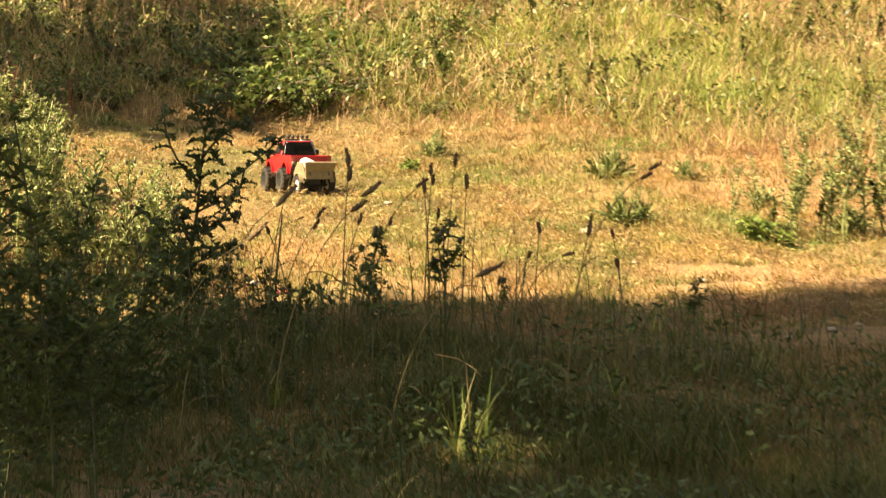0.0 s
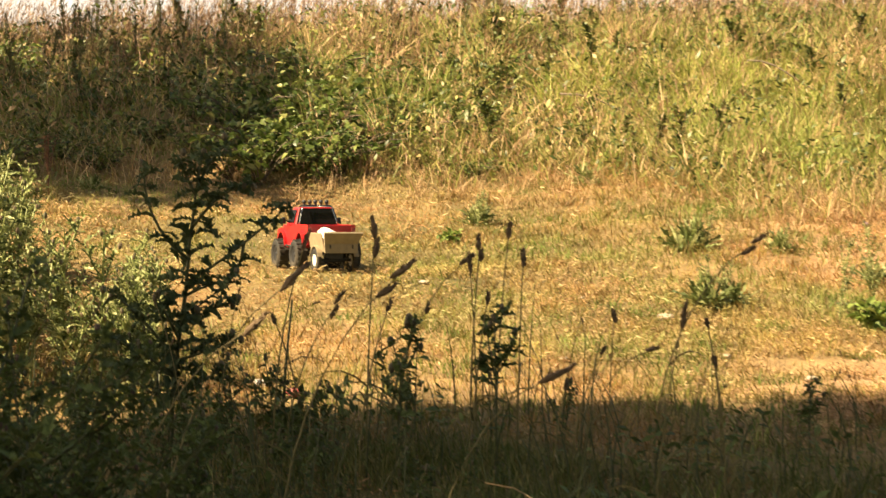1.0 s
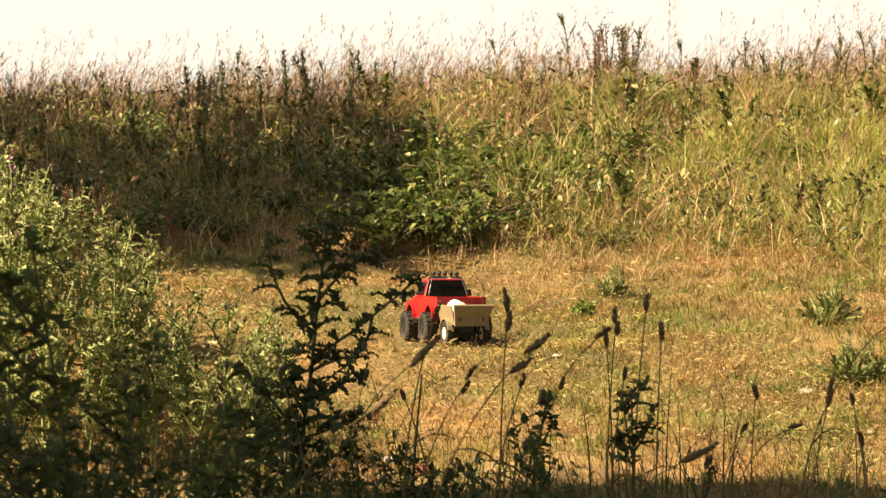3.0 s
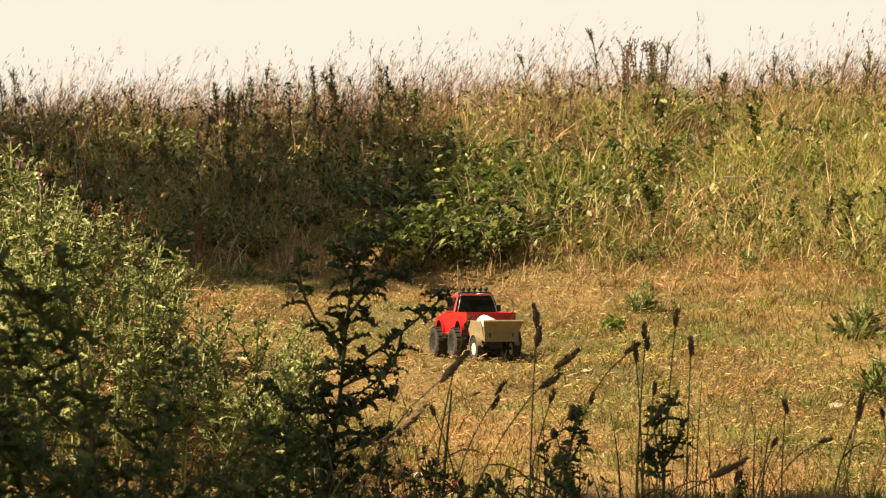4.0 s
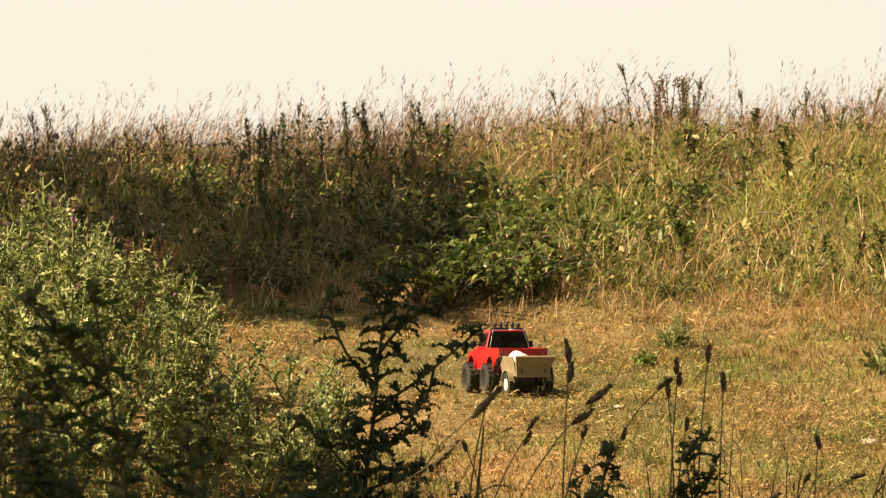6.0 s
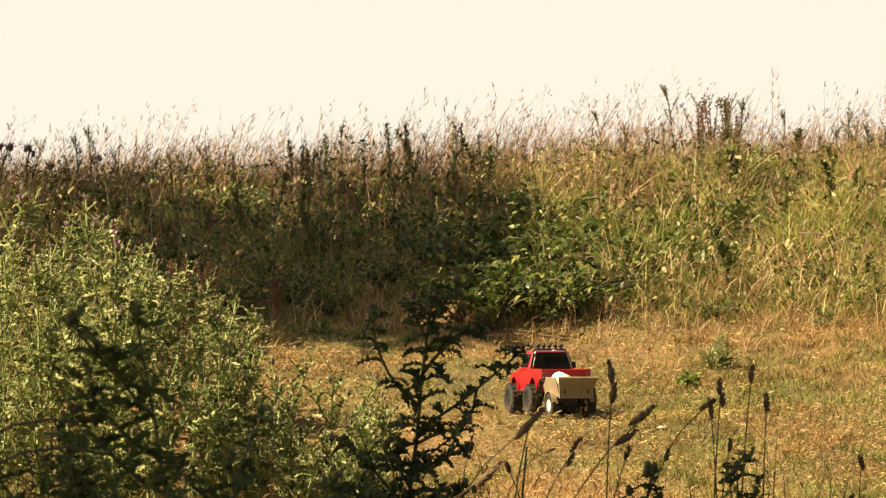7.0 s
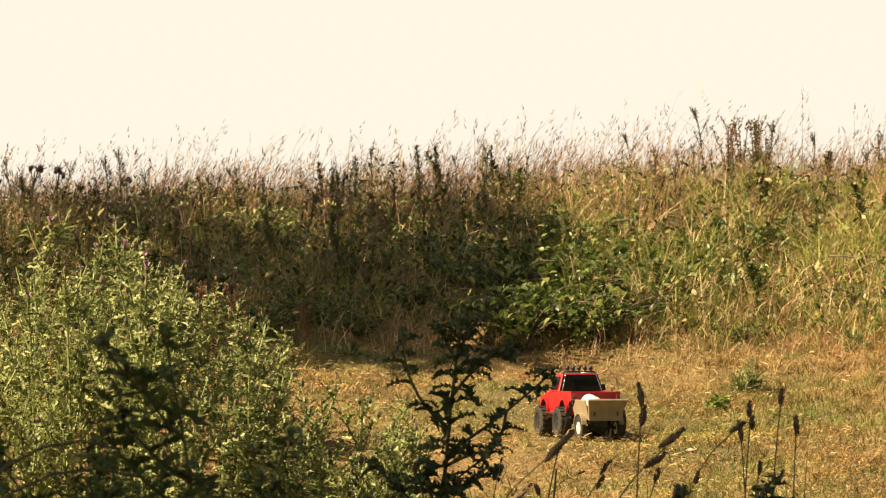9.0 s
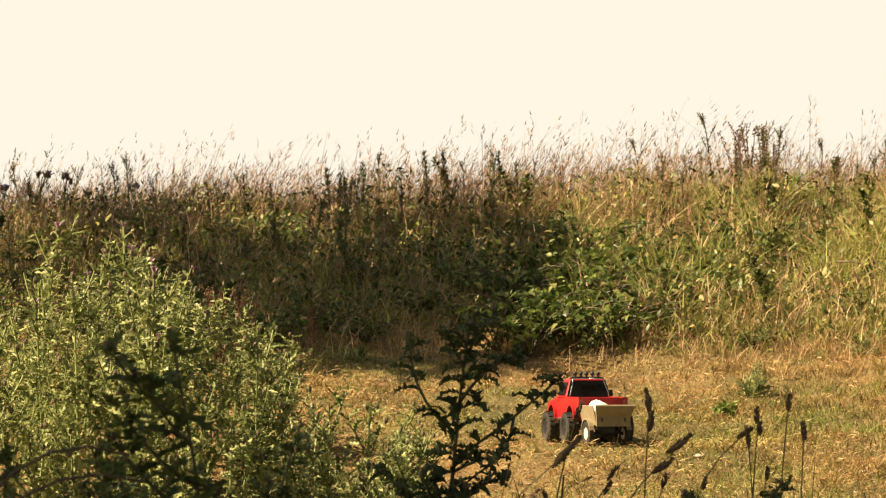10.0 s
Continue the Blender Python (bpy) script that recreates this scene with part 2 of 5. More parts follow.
def ground_z(x, y):
    """The hillside: a level stand, a slope up, a bank and a level top that sinks away slowly."""
    x, y = np.asarray(x, float), np.asarray(y, float)
    p = 0.1155 * np.minimum(y, 22.6)
    z = np.where(p > 1.25, p, 1.25 + 0.02 * np.exp(-np.abs(p - 1.25) * 20) - 0.02)
    z = z + (0.10 + 0.03 * np.clip(x, -4, 4)) * smoothstep(18.4, 22.3, y) - 0.015 * np.maximum(y - 23, 0)
    z = z + 0.065 * np.sin(7.1 * x + 2.3 * y) * np.sin(4.7 * y - 2.9 * x + 0.8) * smoothstep(19.1, 20.2, y) * smoothstep(22.6, 21.6, y)
    flat = np.exp(-(((x - 0.56) / 0.5) ** 4 + ((y - 16.62) / 0.5) ** 4))
    z = z - 0.148 * (y - 16.62) * flat
    return z + (1 - 0.8 * flat) * bumps(x, y) * smoothstep(60, 20, np.abs(y - 16)) * smoothstep(40, 12, np.abs(x))


# ---- ground and backdrop ----
def spread(lo, hi, step, far, grow=1.28):
    mid = list(np.arange(lo, hi + 1e-6, step))
    s, a = step, mid[0]
    left, right, b = [], [], mid[-1]
    while a > -far:
        s *= grow
        a -= s
        left.append(a)
    s = step
    while b < far:
        s *= grow
        b += s
        right.append(b)
    return np.array(left[::-1] + mid + right)


gx, gy = spread(-4, 6, 0.07, 500), spread(9, 25, 0.07, 550)
GX, GY = np.meshgrid(gx, gy)
verts = np.stack([GX, GY, ground_z(GX, GY)], -1).reshape(-1, 3)
nx = len(gx)
ii, jj = np.meshgrid(np.arange(nx - 1), np.arange(len(gy) - 1))
q = (jj * nx + ii).ravel()
me = quads_mesh("ground", verts, np.stack([q, q + 1, q + nx + 1, q + nx], -1), mat_soil)
me.polygons.foreach_set("use_smooth", [True] * len(me.polygons))
tagged(new("ground", me), "dry tan hillside soil with bare reddish patches", "ground", kind="structure")

mat_haze, hn, hl, hb = material("haze")
em = hn.new("ShaderNodeEmission")
em.inputs["Color"].default_value = (1.0, 0.915, 0.755, 1)
em.inputs["Strength"].default_value = 0.39
hl.new(em.outputs[0], hn["Material Output"].inputs["Surface"])
Bk = Build().add([(-150, 480, -40), (150, 480, -40), (150, 480, 120), (-150, 480, 120)], [(0, 1, 2, 3)])
tagged(new("backdrop", Bk.mesh("backdrop", mat_haze)), "hazy cream-white evening sky", "sky", kind="structure")


# ---- blades of grass ----
def blades(rng, x, y, h, w, lean, seg=2, droop=1.6, z=None, az=None):
    n = len(x)
    z = ground_z(x, y) - 0.005 if z is None else z
    az = rng.uniform(0, 2 * np.pi, n) if az is None else az
    face = rng.uniform(0, np.pi, n)
    t = np.linspace(0, 1, seg + 1)[None, :]
    out = (lean * h)[:, None] * t ** droop
    up = h[:, None] * t * np.sqrt(np.clip(1 - (lean[:, None] * t * 0.7) ** 2, 0.05, 1))
    c = np.stack([x[:, None] + np.cos(az)[:, None] * out, y[:, None] + np.sin(az)[:, None] * out, z[:, None] + up], -1)
    half = 0.5 * w[:, None] * (1 - 0.85 * t ** 1.5)
    side = np.stack([np.cos(face), np.sin(face), np.zeros(n)], -1)[:, None, :] * half[..., None]
    v = np.stack([c - side, c + side], 2).reshape(-1, 3)
    base = (np.arange(n) * (seg + 1) * 2)[:, None] + (np.arange(seg) * 2)[None, :]
    f = np.stack([base, base + 1, base + 3, base + 2], -1).reshape(-1, 4)
    return v, f


def curls(rng, x, y, z, length, w):
    """Short curled pieces of straw lying about."""
    n = len(x)
    a, bend, rise = rng.uniform(0, 2 * np.pi, n), rng.uniform(-1.6, 1.6, n), rng.normal(0.12, 0.38, n)
    c = [np.stack([x, y, z], -1)]
    for k in range(3):
        d = a + bend * (k - 1) * 0.7
        c.append(c[-1] + np.stack([np.cos(d), np.sin(d), rise + rng.normal(-0.15 * k, 0.3, n)], -1) * (length / 3)[:, None])
    c = np.stack(c, 1)
    tip = np.array([0.8, 1.0, 0.9, 0.35])[None, :, None] * 0.5 * w[:, None, None]
    side = np.stack([-np.sin(a) * 0.75, np.cos(a) * 0.75, rng.uniform(0.2, 0.9, n)], -1)[:, None, :] * tip
    v = np.stack([c - side, c + side], 2).reshape(-1, 3)
    base = (np.arange(n) * 8)[:, None] + (np.arange(3) * 2)[None, :]
    return v, np.stack([base, base + 1, base + 3, base + 2], -1).reshape(-1, 4)


def field(x, y, s, seed):
    """Smooth random patches, 0 to 1."""
    r = np.random.default_rng(seed)
    a = np.zeros_like(x)
    for k in range(6):
        th, ph = r.uniform(0, 2 * np.pi), r.uniform(0, 6.28)
        a += np.sin((np.cos(th) * x + np.sin(th) * y) * s * r.uniform(0.6, 1.7) + ph)
    return np.clip(0.5 + a / 5.0, 0, 1)


def lay(name, mesh, label, category):
    return tagged(new(name, mesh), label, category, kind="stuff")


def foot_line(x):
    """Where the open turf gives way to the rank growth."""
    return 18.75 - 0.34 * np.clip(x, 0, 3.2) + 0.22 * np.sin(1.7 * x) + 0.14 * np.sin(4.1 * x + 1)


rng = np.random.default_rng(3)
# bare trodden patches in the turf: centre and half sizes
BARE = [(2.25, 14.80, 0.40, 0.11), (2.60, 14.62, 0.34, 0.10), (2.15, 14.48, 0.22, 0.06), (2.44, 13.55, 0.42, 0.16), (1.9, 13.2, 0.25, 0.10), (0.25, 14.75, 0.14, 0.05), (1.0, 16.3, 0.2, 0.05), (0.1, 17.6, 0.2, 0.08)]


def flattened(x, y):
    """Turf kept low around the toy truck, so that its wheels show from the camera."""
    return (np.abs(x - 0.54) < 0.20) & (np.abs(y - 16.66) < 0.42)


def trodden(x, y):
    d = np.full(np.shape(x), 9.0)
    for bx, by, rx, ry in BARE:
        d = np.minimum(d, ((x - bx) / rx) ** 2 + ((y - by) / ry) ** 2)
    return d < 0.7 + 0.6 * field(x, y, 9.0, 51)


# short cropped turf over the open slope
n = 300000
x, y = rng.uniform(-2.6, 4.4, n), rng.uniform(11.0, 19.6, n)
keep = (rng.uniform(0, 1, n) < 0.35 + 0.65 * field(x, y, 2.2, 5)) & ~(trodden(x, y) & (rng.uniform(0, 1, n) < 0.9))
x, y = x[keep], y[keep]
h = rng.uniform(0.012, 0.045, len(x)) * (0.6 + 0.8 * field(x, y, 1.6, 8)) * np.where(flattened(x, y), 0.4, 1.0)
v, f = blades(rng, x, y, h, rng.uniform(0.003, 0.006, len(x)), rng.uniform(0.2, 1.2, len(x)), 2)
lay("turf_grass", quads_mesh("turf_grass", v, f, mat_turf), "short cropped turf, half dry, on the open slope", "grass")
# flattened straw on the turf
n = 270000
x, y = rng.uniform(-2.6, 4.4, n), rng.uniform(11.2, 19.4, n)
keep = (rng.uniform(0, 1, n) < (0.25 + 0.75 * field(x, y, 1.9, 11)) * (0.3 + 0.7 * smoothstep(13.2, 14.2, y)) * np.where(flattened(x, y), 0.25, 1.0)) & ~(trodden(x, y) & (rng.uniform(0, 1, n) < 0.85))
x, y = x[keep], y[keep]
n = len(x)
v, f = curls(rng, x, y, ground_z(x, y) + rng.uniform(0.006, 0.026, n), rng.uniform(0.010, 0.022, n) + 0.034 * rng.uniform(0, 1, n) ** 3, rng.uniform(0.0016, 0.0036, n))
lay("straw_litter", quads_mesh("straw_litter", v, f, mat_straw), "pale bleached straw lying flat on the turf", "straw")
# taller green grass in the near shade, set dense so that the shade looks deeper
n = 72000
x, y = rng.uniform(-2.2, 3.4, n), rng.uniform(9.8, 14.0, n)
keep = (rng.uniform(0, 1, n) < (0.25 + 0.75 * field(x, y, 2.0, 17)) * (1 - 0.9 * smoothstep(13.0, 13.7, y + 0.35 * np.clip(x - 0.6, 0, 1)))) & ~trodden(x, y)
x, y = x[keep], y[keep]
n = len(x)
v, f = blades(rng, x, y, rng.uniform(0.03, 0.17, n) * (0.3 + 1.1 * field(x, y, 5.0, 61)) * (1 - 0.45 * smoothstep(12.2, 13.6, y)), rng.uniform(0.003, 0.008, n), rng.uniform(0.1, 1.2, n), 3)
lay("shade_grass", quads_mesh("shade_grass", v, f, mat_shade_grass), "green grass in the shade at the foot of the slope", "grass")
# rank grass on the bank
n = 70000
x, y = rng.uniform(-3.4, 5.2, n), rng.uniform(17.3, 24.2, n)
edge = smoothstep(0.0, 1.4, y - foot_line(x))
keep = rng.uniform(0, 1, n) < edge * (0.2 + 0.8 * field(x, y, 7.0, 23))
x, y, edge = x[keep], y[keep], edge[keep]
n = len(x)
h = rng.uniform(0.05, 0.20, n) * (0.4 + 0.5 * edge) * (0.3 + 1.25 * field(x, y, 8.5, 29))
v, f = blades(rng, x, y, h, rng.uniform(0.003, 0.008, n), rng.uniform(0.1, 1.1, n), 3)
lay("bank_grass", quads_mesh("bank_grass", v, f, mat_meadow), "rank green and straw-coloured grass on the bank", "grass")

# bent and fallen grass, tangled
n = 105000
x, y = rng.uniform(-2.8, 4.8, n), rng.uniform(17.3, 22.3, n)
keep = rng.uniform(0, 1, n) < smoothstep(0.0, 0.7, y - foot_line(x)) * (0.1 + 0.9 * field(x, y, 8.0, 71)) * (0.25 + 0.75 * smoothstep(0.1, 0.8, x))
x, y = x[keep], y[keep]
n = len(x)
v, f = blades(rng, x, y, rng.uniform(0.05, 0.17, n), rng.uniform(0.0028, 0.0056, n), rng.uniform(0.5, 2.0, n), 3, 1.4, ground_z(x, y) + rng.uniform(0.0, 0.13, n) * field(x, y, 6.0, 73))
lay("tangled_grass", quads_mesh("tangled_grass", v, f, mat_tangle), "tangled bent grass, green and straw-brown, on the bank", "grass")
# dry pinkish grass, thicker towards the dry end of the bank and over the crest
n = 42000
x, y = rng.uniform(-1.0, 5.0, n), rng.uniform(17.2, 23.6, n)
dry = field(x, y, 5.5, 91)
keep = rng.uniform(0, 1, n) < smoothstep(-0.1, 0.8, y - foot_line(x)) * np.clip(dry * 1.5 - 0.35 + 0.5 * smoothstep(2.0, 3.2, x), 0, 1) * (0.35 + 0.65 * smoothstep(1.0, 2.6, x + 0.2 * (y - 19)))
x, y = x[keep], y[keep]
n = len(x)
v, f = blades(rng, x, y, rng.uniform(0.07, 0.24, n), rng.uniform(0.003, 0.006, n), rng.uniform(0.1, 1.0, n), 3)
lay("dry_bank_grass", quads_mesh("dry_bank_grass", v, f, mat_pink), "dry pinkish straw grass on the bank", "grass")
# lush green grass in clumps below the crest
n = 900
cx, cy = rng.uniform(0.5, 4.2, n), rng.uniform(18.6, 22.4, n)
keep = (field(cx, cy, 2.1, 97) > 0.62 - 0.34 * smoothstep(1.5, 2.4, cx)) & (cy > foot_line(cx) + 0.8)
cx, cy = cx[keep], cy[keep]
n = len(cx)
k = np.repeat(np.arange(n), 26)
x, y = cx[k] + rng.normal(0, 0.05, len(k)), cy[k] + rng.normal(0, 0.05, len(k))
v, f = blades(rng, x, y, rng.uniform(0.10, 0.27, len(k)), rng.uniform(0.004, 0.008, len(k)), rng.uniform(0.1, 0.9, len(k)), 3)
lay("lush_bank_grass", quads_mesh("lush_bank_grass", v, f, mat_tussock), "lush bright-green grass clumps below the crest", "grass")
# a flush of long lime-green grass half way up
mat_lime = leaf_material("lime_blades", [(0.0, (0.20, 0.25, 0.04)), (0.5, (0.38, 0.42, 0.08)), (1.0, (0.62, 0.60, 0.20))], None, through_share=0.18)
n = 230
cx, cy = rng.normal(2.3, 0.42, n), rng.normal(20.4, 0.55, n)
k = np.repeat(np.arange(n), 24)
x, y = cx[k] + rng.normal(0, 0.05, len(k)), cy[k] + rng.normal(0, 0.05, len(k))
v, f = blades(rng, x, y, rng.uniform(0.10, 0.26, len(k)), rng.uniform(0.003, 0.0065, len(k)), rng.uniform(0.1, 1.1, len(k)), 3)
lay("lime_grass", quads_mesh("lime_grass", v, f, mat_lime), "long lime-green grass in a sunlit flush on the bank", "grass")
# arching clumps of grass that stand clear of the rest, each with its own tone
mat_clump = leaf_material("clump_blades", [(0.0, (0.09, 0.13, 0.025)), (0.35, (0.22, 0.27, 0.06)), (0.6, (0.36, 0.33, 0.11)), (0.8, (0.50, 0.34, 0.19)), (1.0, (0.72, 0.55, 0.36))], None, through_share=0.15, tints=[(3.5, (0.75, 0.85, 0.7), (1.25, 1.1, 1.1))])
n = 330
cx, cy = rng.uniform(0.55, 4.2, n), rng.uniform(19.0, 22.3, n)
keep = cy > foot_line(cx) + 0.5
cx, cy = cx[keep], cy[keep]
n = len(cx)
k = np.repeat(np.arange(n), 22)
x, y = cx[k] + rng.normal(0, 0.02, len(k)), cy[k] + rng.normal(0, 0.02, len(k))
v, f = blades(rng, x, y, rng.uniform(0.16, 0.36, n)[k] * rng.uniform(0.5, 1.1, len(k)), rng.uniform(0.004, 0.0085, len(k)), rng.uniform(0.15, 1.3, len(k)), 4, 2.2)
lay("arching_grass", quads_mesh("arching_grass", v, f, mat_clump), "arching grass clumps, green and straw-brown, on the bank", "grass")
# small tufts standing out of the turf
n = 1900
cx, cy = rng.uniform(-2.4, 4.2, n), rng.uniform(13.4, 19.2, n)
k = np.repeat(np.arange(n), 13)
x, y = cx[k] + rng.normal(0, 0.014, len(k)), cy[k] + rng.normal(0, 0.014, len(k))
h = (rng.uniform(0.02, 0.075, n)[k]) * rng.uniform(0.6, 1.1, len(k)) * np.where(flattened(x, y), 0.3, 1.0)
v, f = blades(rng, x, y, h, rng.uniform(0.003, 0.006, len(k)), rng.uniform(0.2, 1.3, len(k)), 2)
lay("turf_tufts", quads_mesh("turf_tufts", v, f, mat_turf), "small grass tufts standing out of the cropped turf", "grass")


def scatter_leaves(rng, x, y, z, size, width=0.55):
    """Many small folded leaves at random turns, in one pair of arrays."""
    n = len(x)
    base = np.array([(-0.06, 0, 0), (0.06, 0, 0), (0.5 * width, 0.4, 0.05), (-0.5 * width, 0.4, 0.05), (0.05, 1.0, -0.1), (-0.05, 1.0, -0.1)])
    a, b, c = rng.uniform(0, 2 * np.pi, n), rng.uniform(-0.8, 1.3, n), rng.uniform(-1.1, 1.1, n)
    p = base[None] * size[:, None, None]
    px, pz = p[..., 0] * np.cos(c)[:, None] + p[..., 2] * np.sin(c)[:, None], -p[..., 0] * np.sin(c)[:, None] + p[..., 2] * np.cos(c)[:, None]
    py, pz = p[..., 1] * np.cos(b)[:, None] - pz * np.sin(b)[:, None], p[..., 1] * np.sin(b)[:, None] + pz * np.cos(b)[:, None]
    qx, qy = px * np.cos(a)[:, None] - py * np.sin(a)[:, None], px * np.sin(a)[:, None] + py * np.cos(a)[:, None]
    v = np.stack([qx + x[:, None], qy + y[:, None], pz + z[:, None]], -1).reshape(-1, 3)
    o = (np.arange(n) * 6)[:, None]
    return v, np.concatenate([o + np.array([0, 1, 2, 3]), o + np.array([3, 2, 4, 5])])


# pale bent straws lying across the growth
n = 15000
x, y = rng.uniform(-1.0, 4.8, n), rng.uniform(18.2, 22.4, n)
keep = rng.uniform(0, 1, n) < smoothstep(0.0, 0.8, y - foot_line(x)) * (0.15 + 0.85 * field(x, y, 7.0, 103)) * (0.05 + 0.35 * smoothstep(0.3, 0.8, x) + 0.6 * smoothstep(0.8, 2.6, x)) * (0.42 + 0.58 * smoothstep(20.2, 21.4, y))
x, y = x[keep], y[keep]
n = len(x)
v, f = blades(rng, x, y, rng.uniform(0.06, 0.17, n), rng.uniform(0.003, 0.0058, n), rng.uniform(0.4, 1.7, n), 4, 1.7, ground_z(x, y) + rng.uniform(0.03, 0.16, n))
lay("bent_straws", quads_mesh("bent_straws", v, f, mat_pink), "pale pinkish straws bent over the bank's growth", "straw")
# dry tufts along the foot of the bank
n = 420
cx = rng.uniform(-0.2, 4.4, n)
cy = foot_line(cx) + rng.normal(0.25, 0.35, n)
k = np.repeat(np.arange(n), 14)
x, y = cx[k] + rng.normal(0, 0.022, len(k)), cy[k] + rng.normal(0, 0.022, len(k))
v, f = blades(rng, x, y, (0.03 + 0.12 * rng.uniform(0, 1, n) ** 2)[k] * rng.uniform(0.5, 1.1, len(k)), rng.uniform(0.0025, 0.0045, len(k)), rng.uniform(0.1, 1.2, len(k)), 3)
lay("foot_tufts", quads_mesh("foot_tufts", v, f, mat_pink), "dry straw tufts where turf meets bank", "grass")
# low leafy undergrowth over the bank, thicker in patches
n = 72000
x, y = rng.uniform(-2.6, 4.6, n), rng.uniform(17.6, 22.3, n)
lush = field(x, y, 6.5, 83)
keep = rng.uniform(0, 1, n) < smoothstep(0.1, 1.1, y - foot_line(x)) * np.clip(1.6 * lush - 0.1, 0.32, 1) * (1 - 0.45 * smoothstep(2.0, 3.0, x))
x, y, lush = x[keep], y[keep], lush[keep]
n = len(x)
v, f = scatter_leaves(rng, x, y, ground_z(x, y) + rng.uniform(0.01, 0.24, n) * (0.3 + 0.95 * lush), rng.uniform(0.013, 0.034, n) + 0.018 * rng.uniform(0, 1, n) ** 4, 0.45)
lay("leafy_undergrowth", quads_mesh("leafy_undergrowth", v, f, mat_leafy), "low yellow-green leafy undergrowth on the bank", "undergrowth")


# seeding grasses along the crest: thin stems with nodding heads
def crest_stems(rng, x, y, h, lean, az):
    n = len(x)
    v1, f1 = blades(rng, x, y, h, rng.uniform(0.0022, 0.0038, n) + 0.0020 * (rng.uniform(0, 1, n) > 0.72), lean, 4, 2.8, az=az)
    tip = v1.reshape(n, 5, 2, 3)[:, 4].mean(1)
    m = 3
    k = np.repeat(np.arange(n), m)
    hx = tip[k] + rng.normal(0, 0.006, (n * m, 3)) - np.array([0, 0, 1]) * (np.tile(np.arange(m), n) * 0.022)[:, None]
    v2, f2 = blades(rng, hx[:, 0], hx[:, 1], rng.uniform(0.016, 0.038, n * m), rng.uniform(0.003, 0.007, n * m), lean[k] + rng.uniform(0, 0.5, n * m), 2, 1.2, hx[:, 2], az[k])
    return np.concatenate([v1, v2]), np.concatenate([f1, f2 + len(v1)])


n = 10500
x, y = rng.uniform(-3.2, 5.0, n), 24.0 - 2.9 * rng.uniform(0, 1, n) ** 1.7
az = rng.normal(0.15, 1.0, n)
h = np.clip(0.14 + rng.gamma(2.0, 0.055, n), 0.12, 0.52) * (0.93 + 0.07 * x) * (0.8 + 0.35 * field(x, y, 3.1, 37))
v, f = crest_stems(rng, x, y, h, rng.uniform(0.08, 0.75, n), az)
lay("crest_grass", quads_mesh("crest_grass", v, f, mat_crest), "tall dry seeding grass along the crest against the sky", "grass")
n = 5200
x, y = rng.uniform(-2.6, 4.6, n), 22.4 - 3.7 * rng.uniform(0, 1, n) ** 1.5
keep = (x > 0.5) | (y > 19.8)
x, y = x[keep], y[keep]
n = len(x)
v, f = crest_stems(rng, x, y, rng.uniform(0.10, 0.30, n) * (0.6 + 0.8 * field(x, y, 6.0, 41)), rng.uniform(0.05, 0.7, n), rng.uniform(0, 6.28, n))
lay("bank_stems", quads_mesh("bank_stems", v, f, mat_bank_stem), "dry seeding stems among the bank's green growth", "grass")


# ---- leaves ----
def jagged_leaf(rng, length, width, lobes=4, curl=0.25, wave=0.12):
    """A spiny lobed leaf along +y, rising and curling, with ragged wavy edges."""
    k = 2 * lobes + 1
    t = np.linspace(0, 1, k + 1)
    spine = np.stack([0 * t, length * t, length * curl * (t - 1.3 * t * t)], -1)
    env = np.sin(np.pi * np.clip(t * 0.92 + 0.08, 0, 1)) ** 0.7
    verts, faces = list(spine), []
    for s in (-1, 1):
        zig = np.where(np.arange(k + 1) % 2 == (0 if s > 0 else 1), 1.0, 0.38)
        w = s * width * 0.5 * env * zig * rng.uniform(0.8, 1.2, k + 1)
        push = np.where(zig > 0.9, 0.05 * length, -0.02 * length)
        edge = spine + np.stack([w, push, width * wave * rng.uniform(-1, 1.6, k + 1) + abs(w) * 0.3], -1)
        o = len(verts)
        verts += list(edge)
        for i in range(k):
            face = (i, i + 1, o + i + 1, o + i)
            faces.append(face if s < 0 else face[::-1])
    return np.array(verts), faces


def oval_leaf(length, width, fold=0.25):
    t = np.array([0, 0.3, 0.65, 1.0])
    w = np.array([0.12, 1.0, 0.75, 0.04]) * width * 0.5
    z = np.array([0, 0.05, 0.02, -0.12]) * length
    v = np.concatenate([np.stack([s * w, t * length, z + abs(s) * w * fold], -1) for s in (-1, 0, 1)])
    f = [(c * 4 + i, c * 4 + i + 1, c * 4 + i + 5, c * 4 + i + 4) for c in range(2) for i in range(3)]
    return v, [tuple(reversed(q)) for q in f]


def placed(verts, at, az, tilt, roll=0.0, size=1.0):
    m = np.array((Matrix.Translation(at) @ Matrix.Rotation(az, 4, "Z") @ Matrix.Rotation(tilt, 4, "X") @ Matrix.Rotation(roll, 4, "Y")).to_4x4())
    return (verts * size) @ m[:3, :3].T + m[:3, 3]


def along(points, t):
    p = np.asarray(points)
    k = t * (len(p) - 1)
    i = min(int(k), len(p) - 2)
    return p[i] + (p[i + 1] - p[i]) * (k - i)


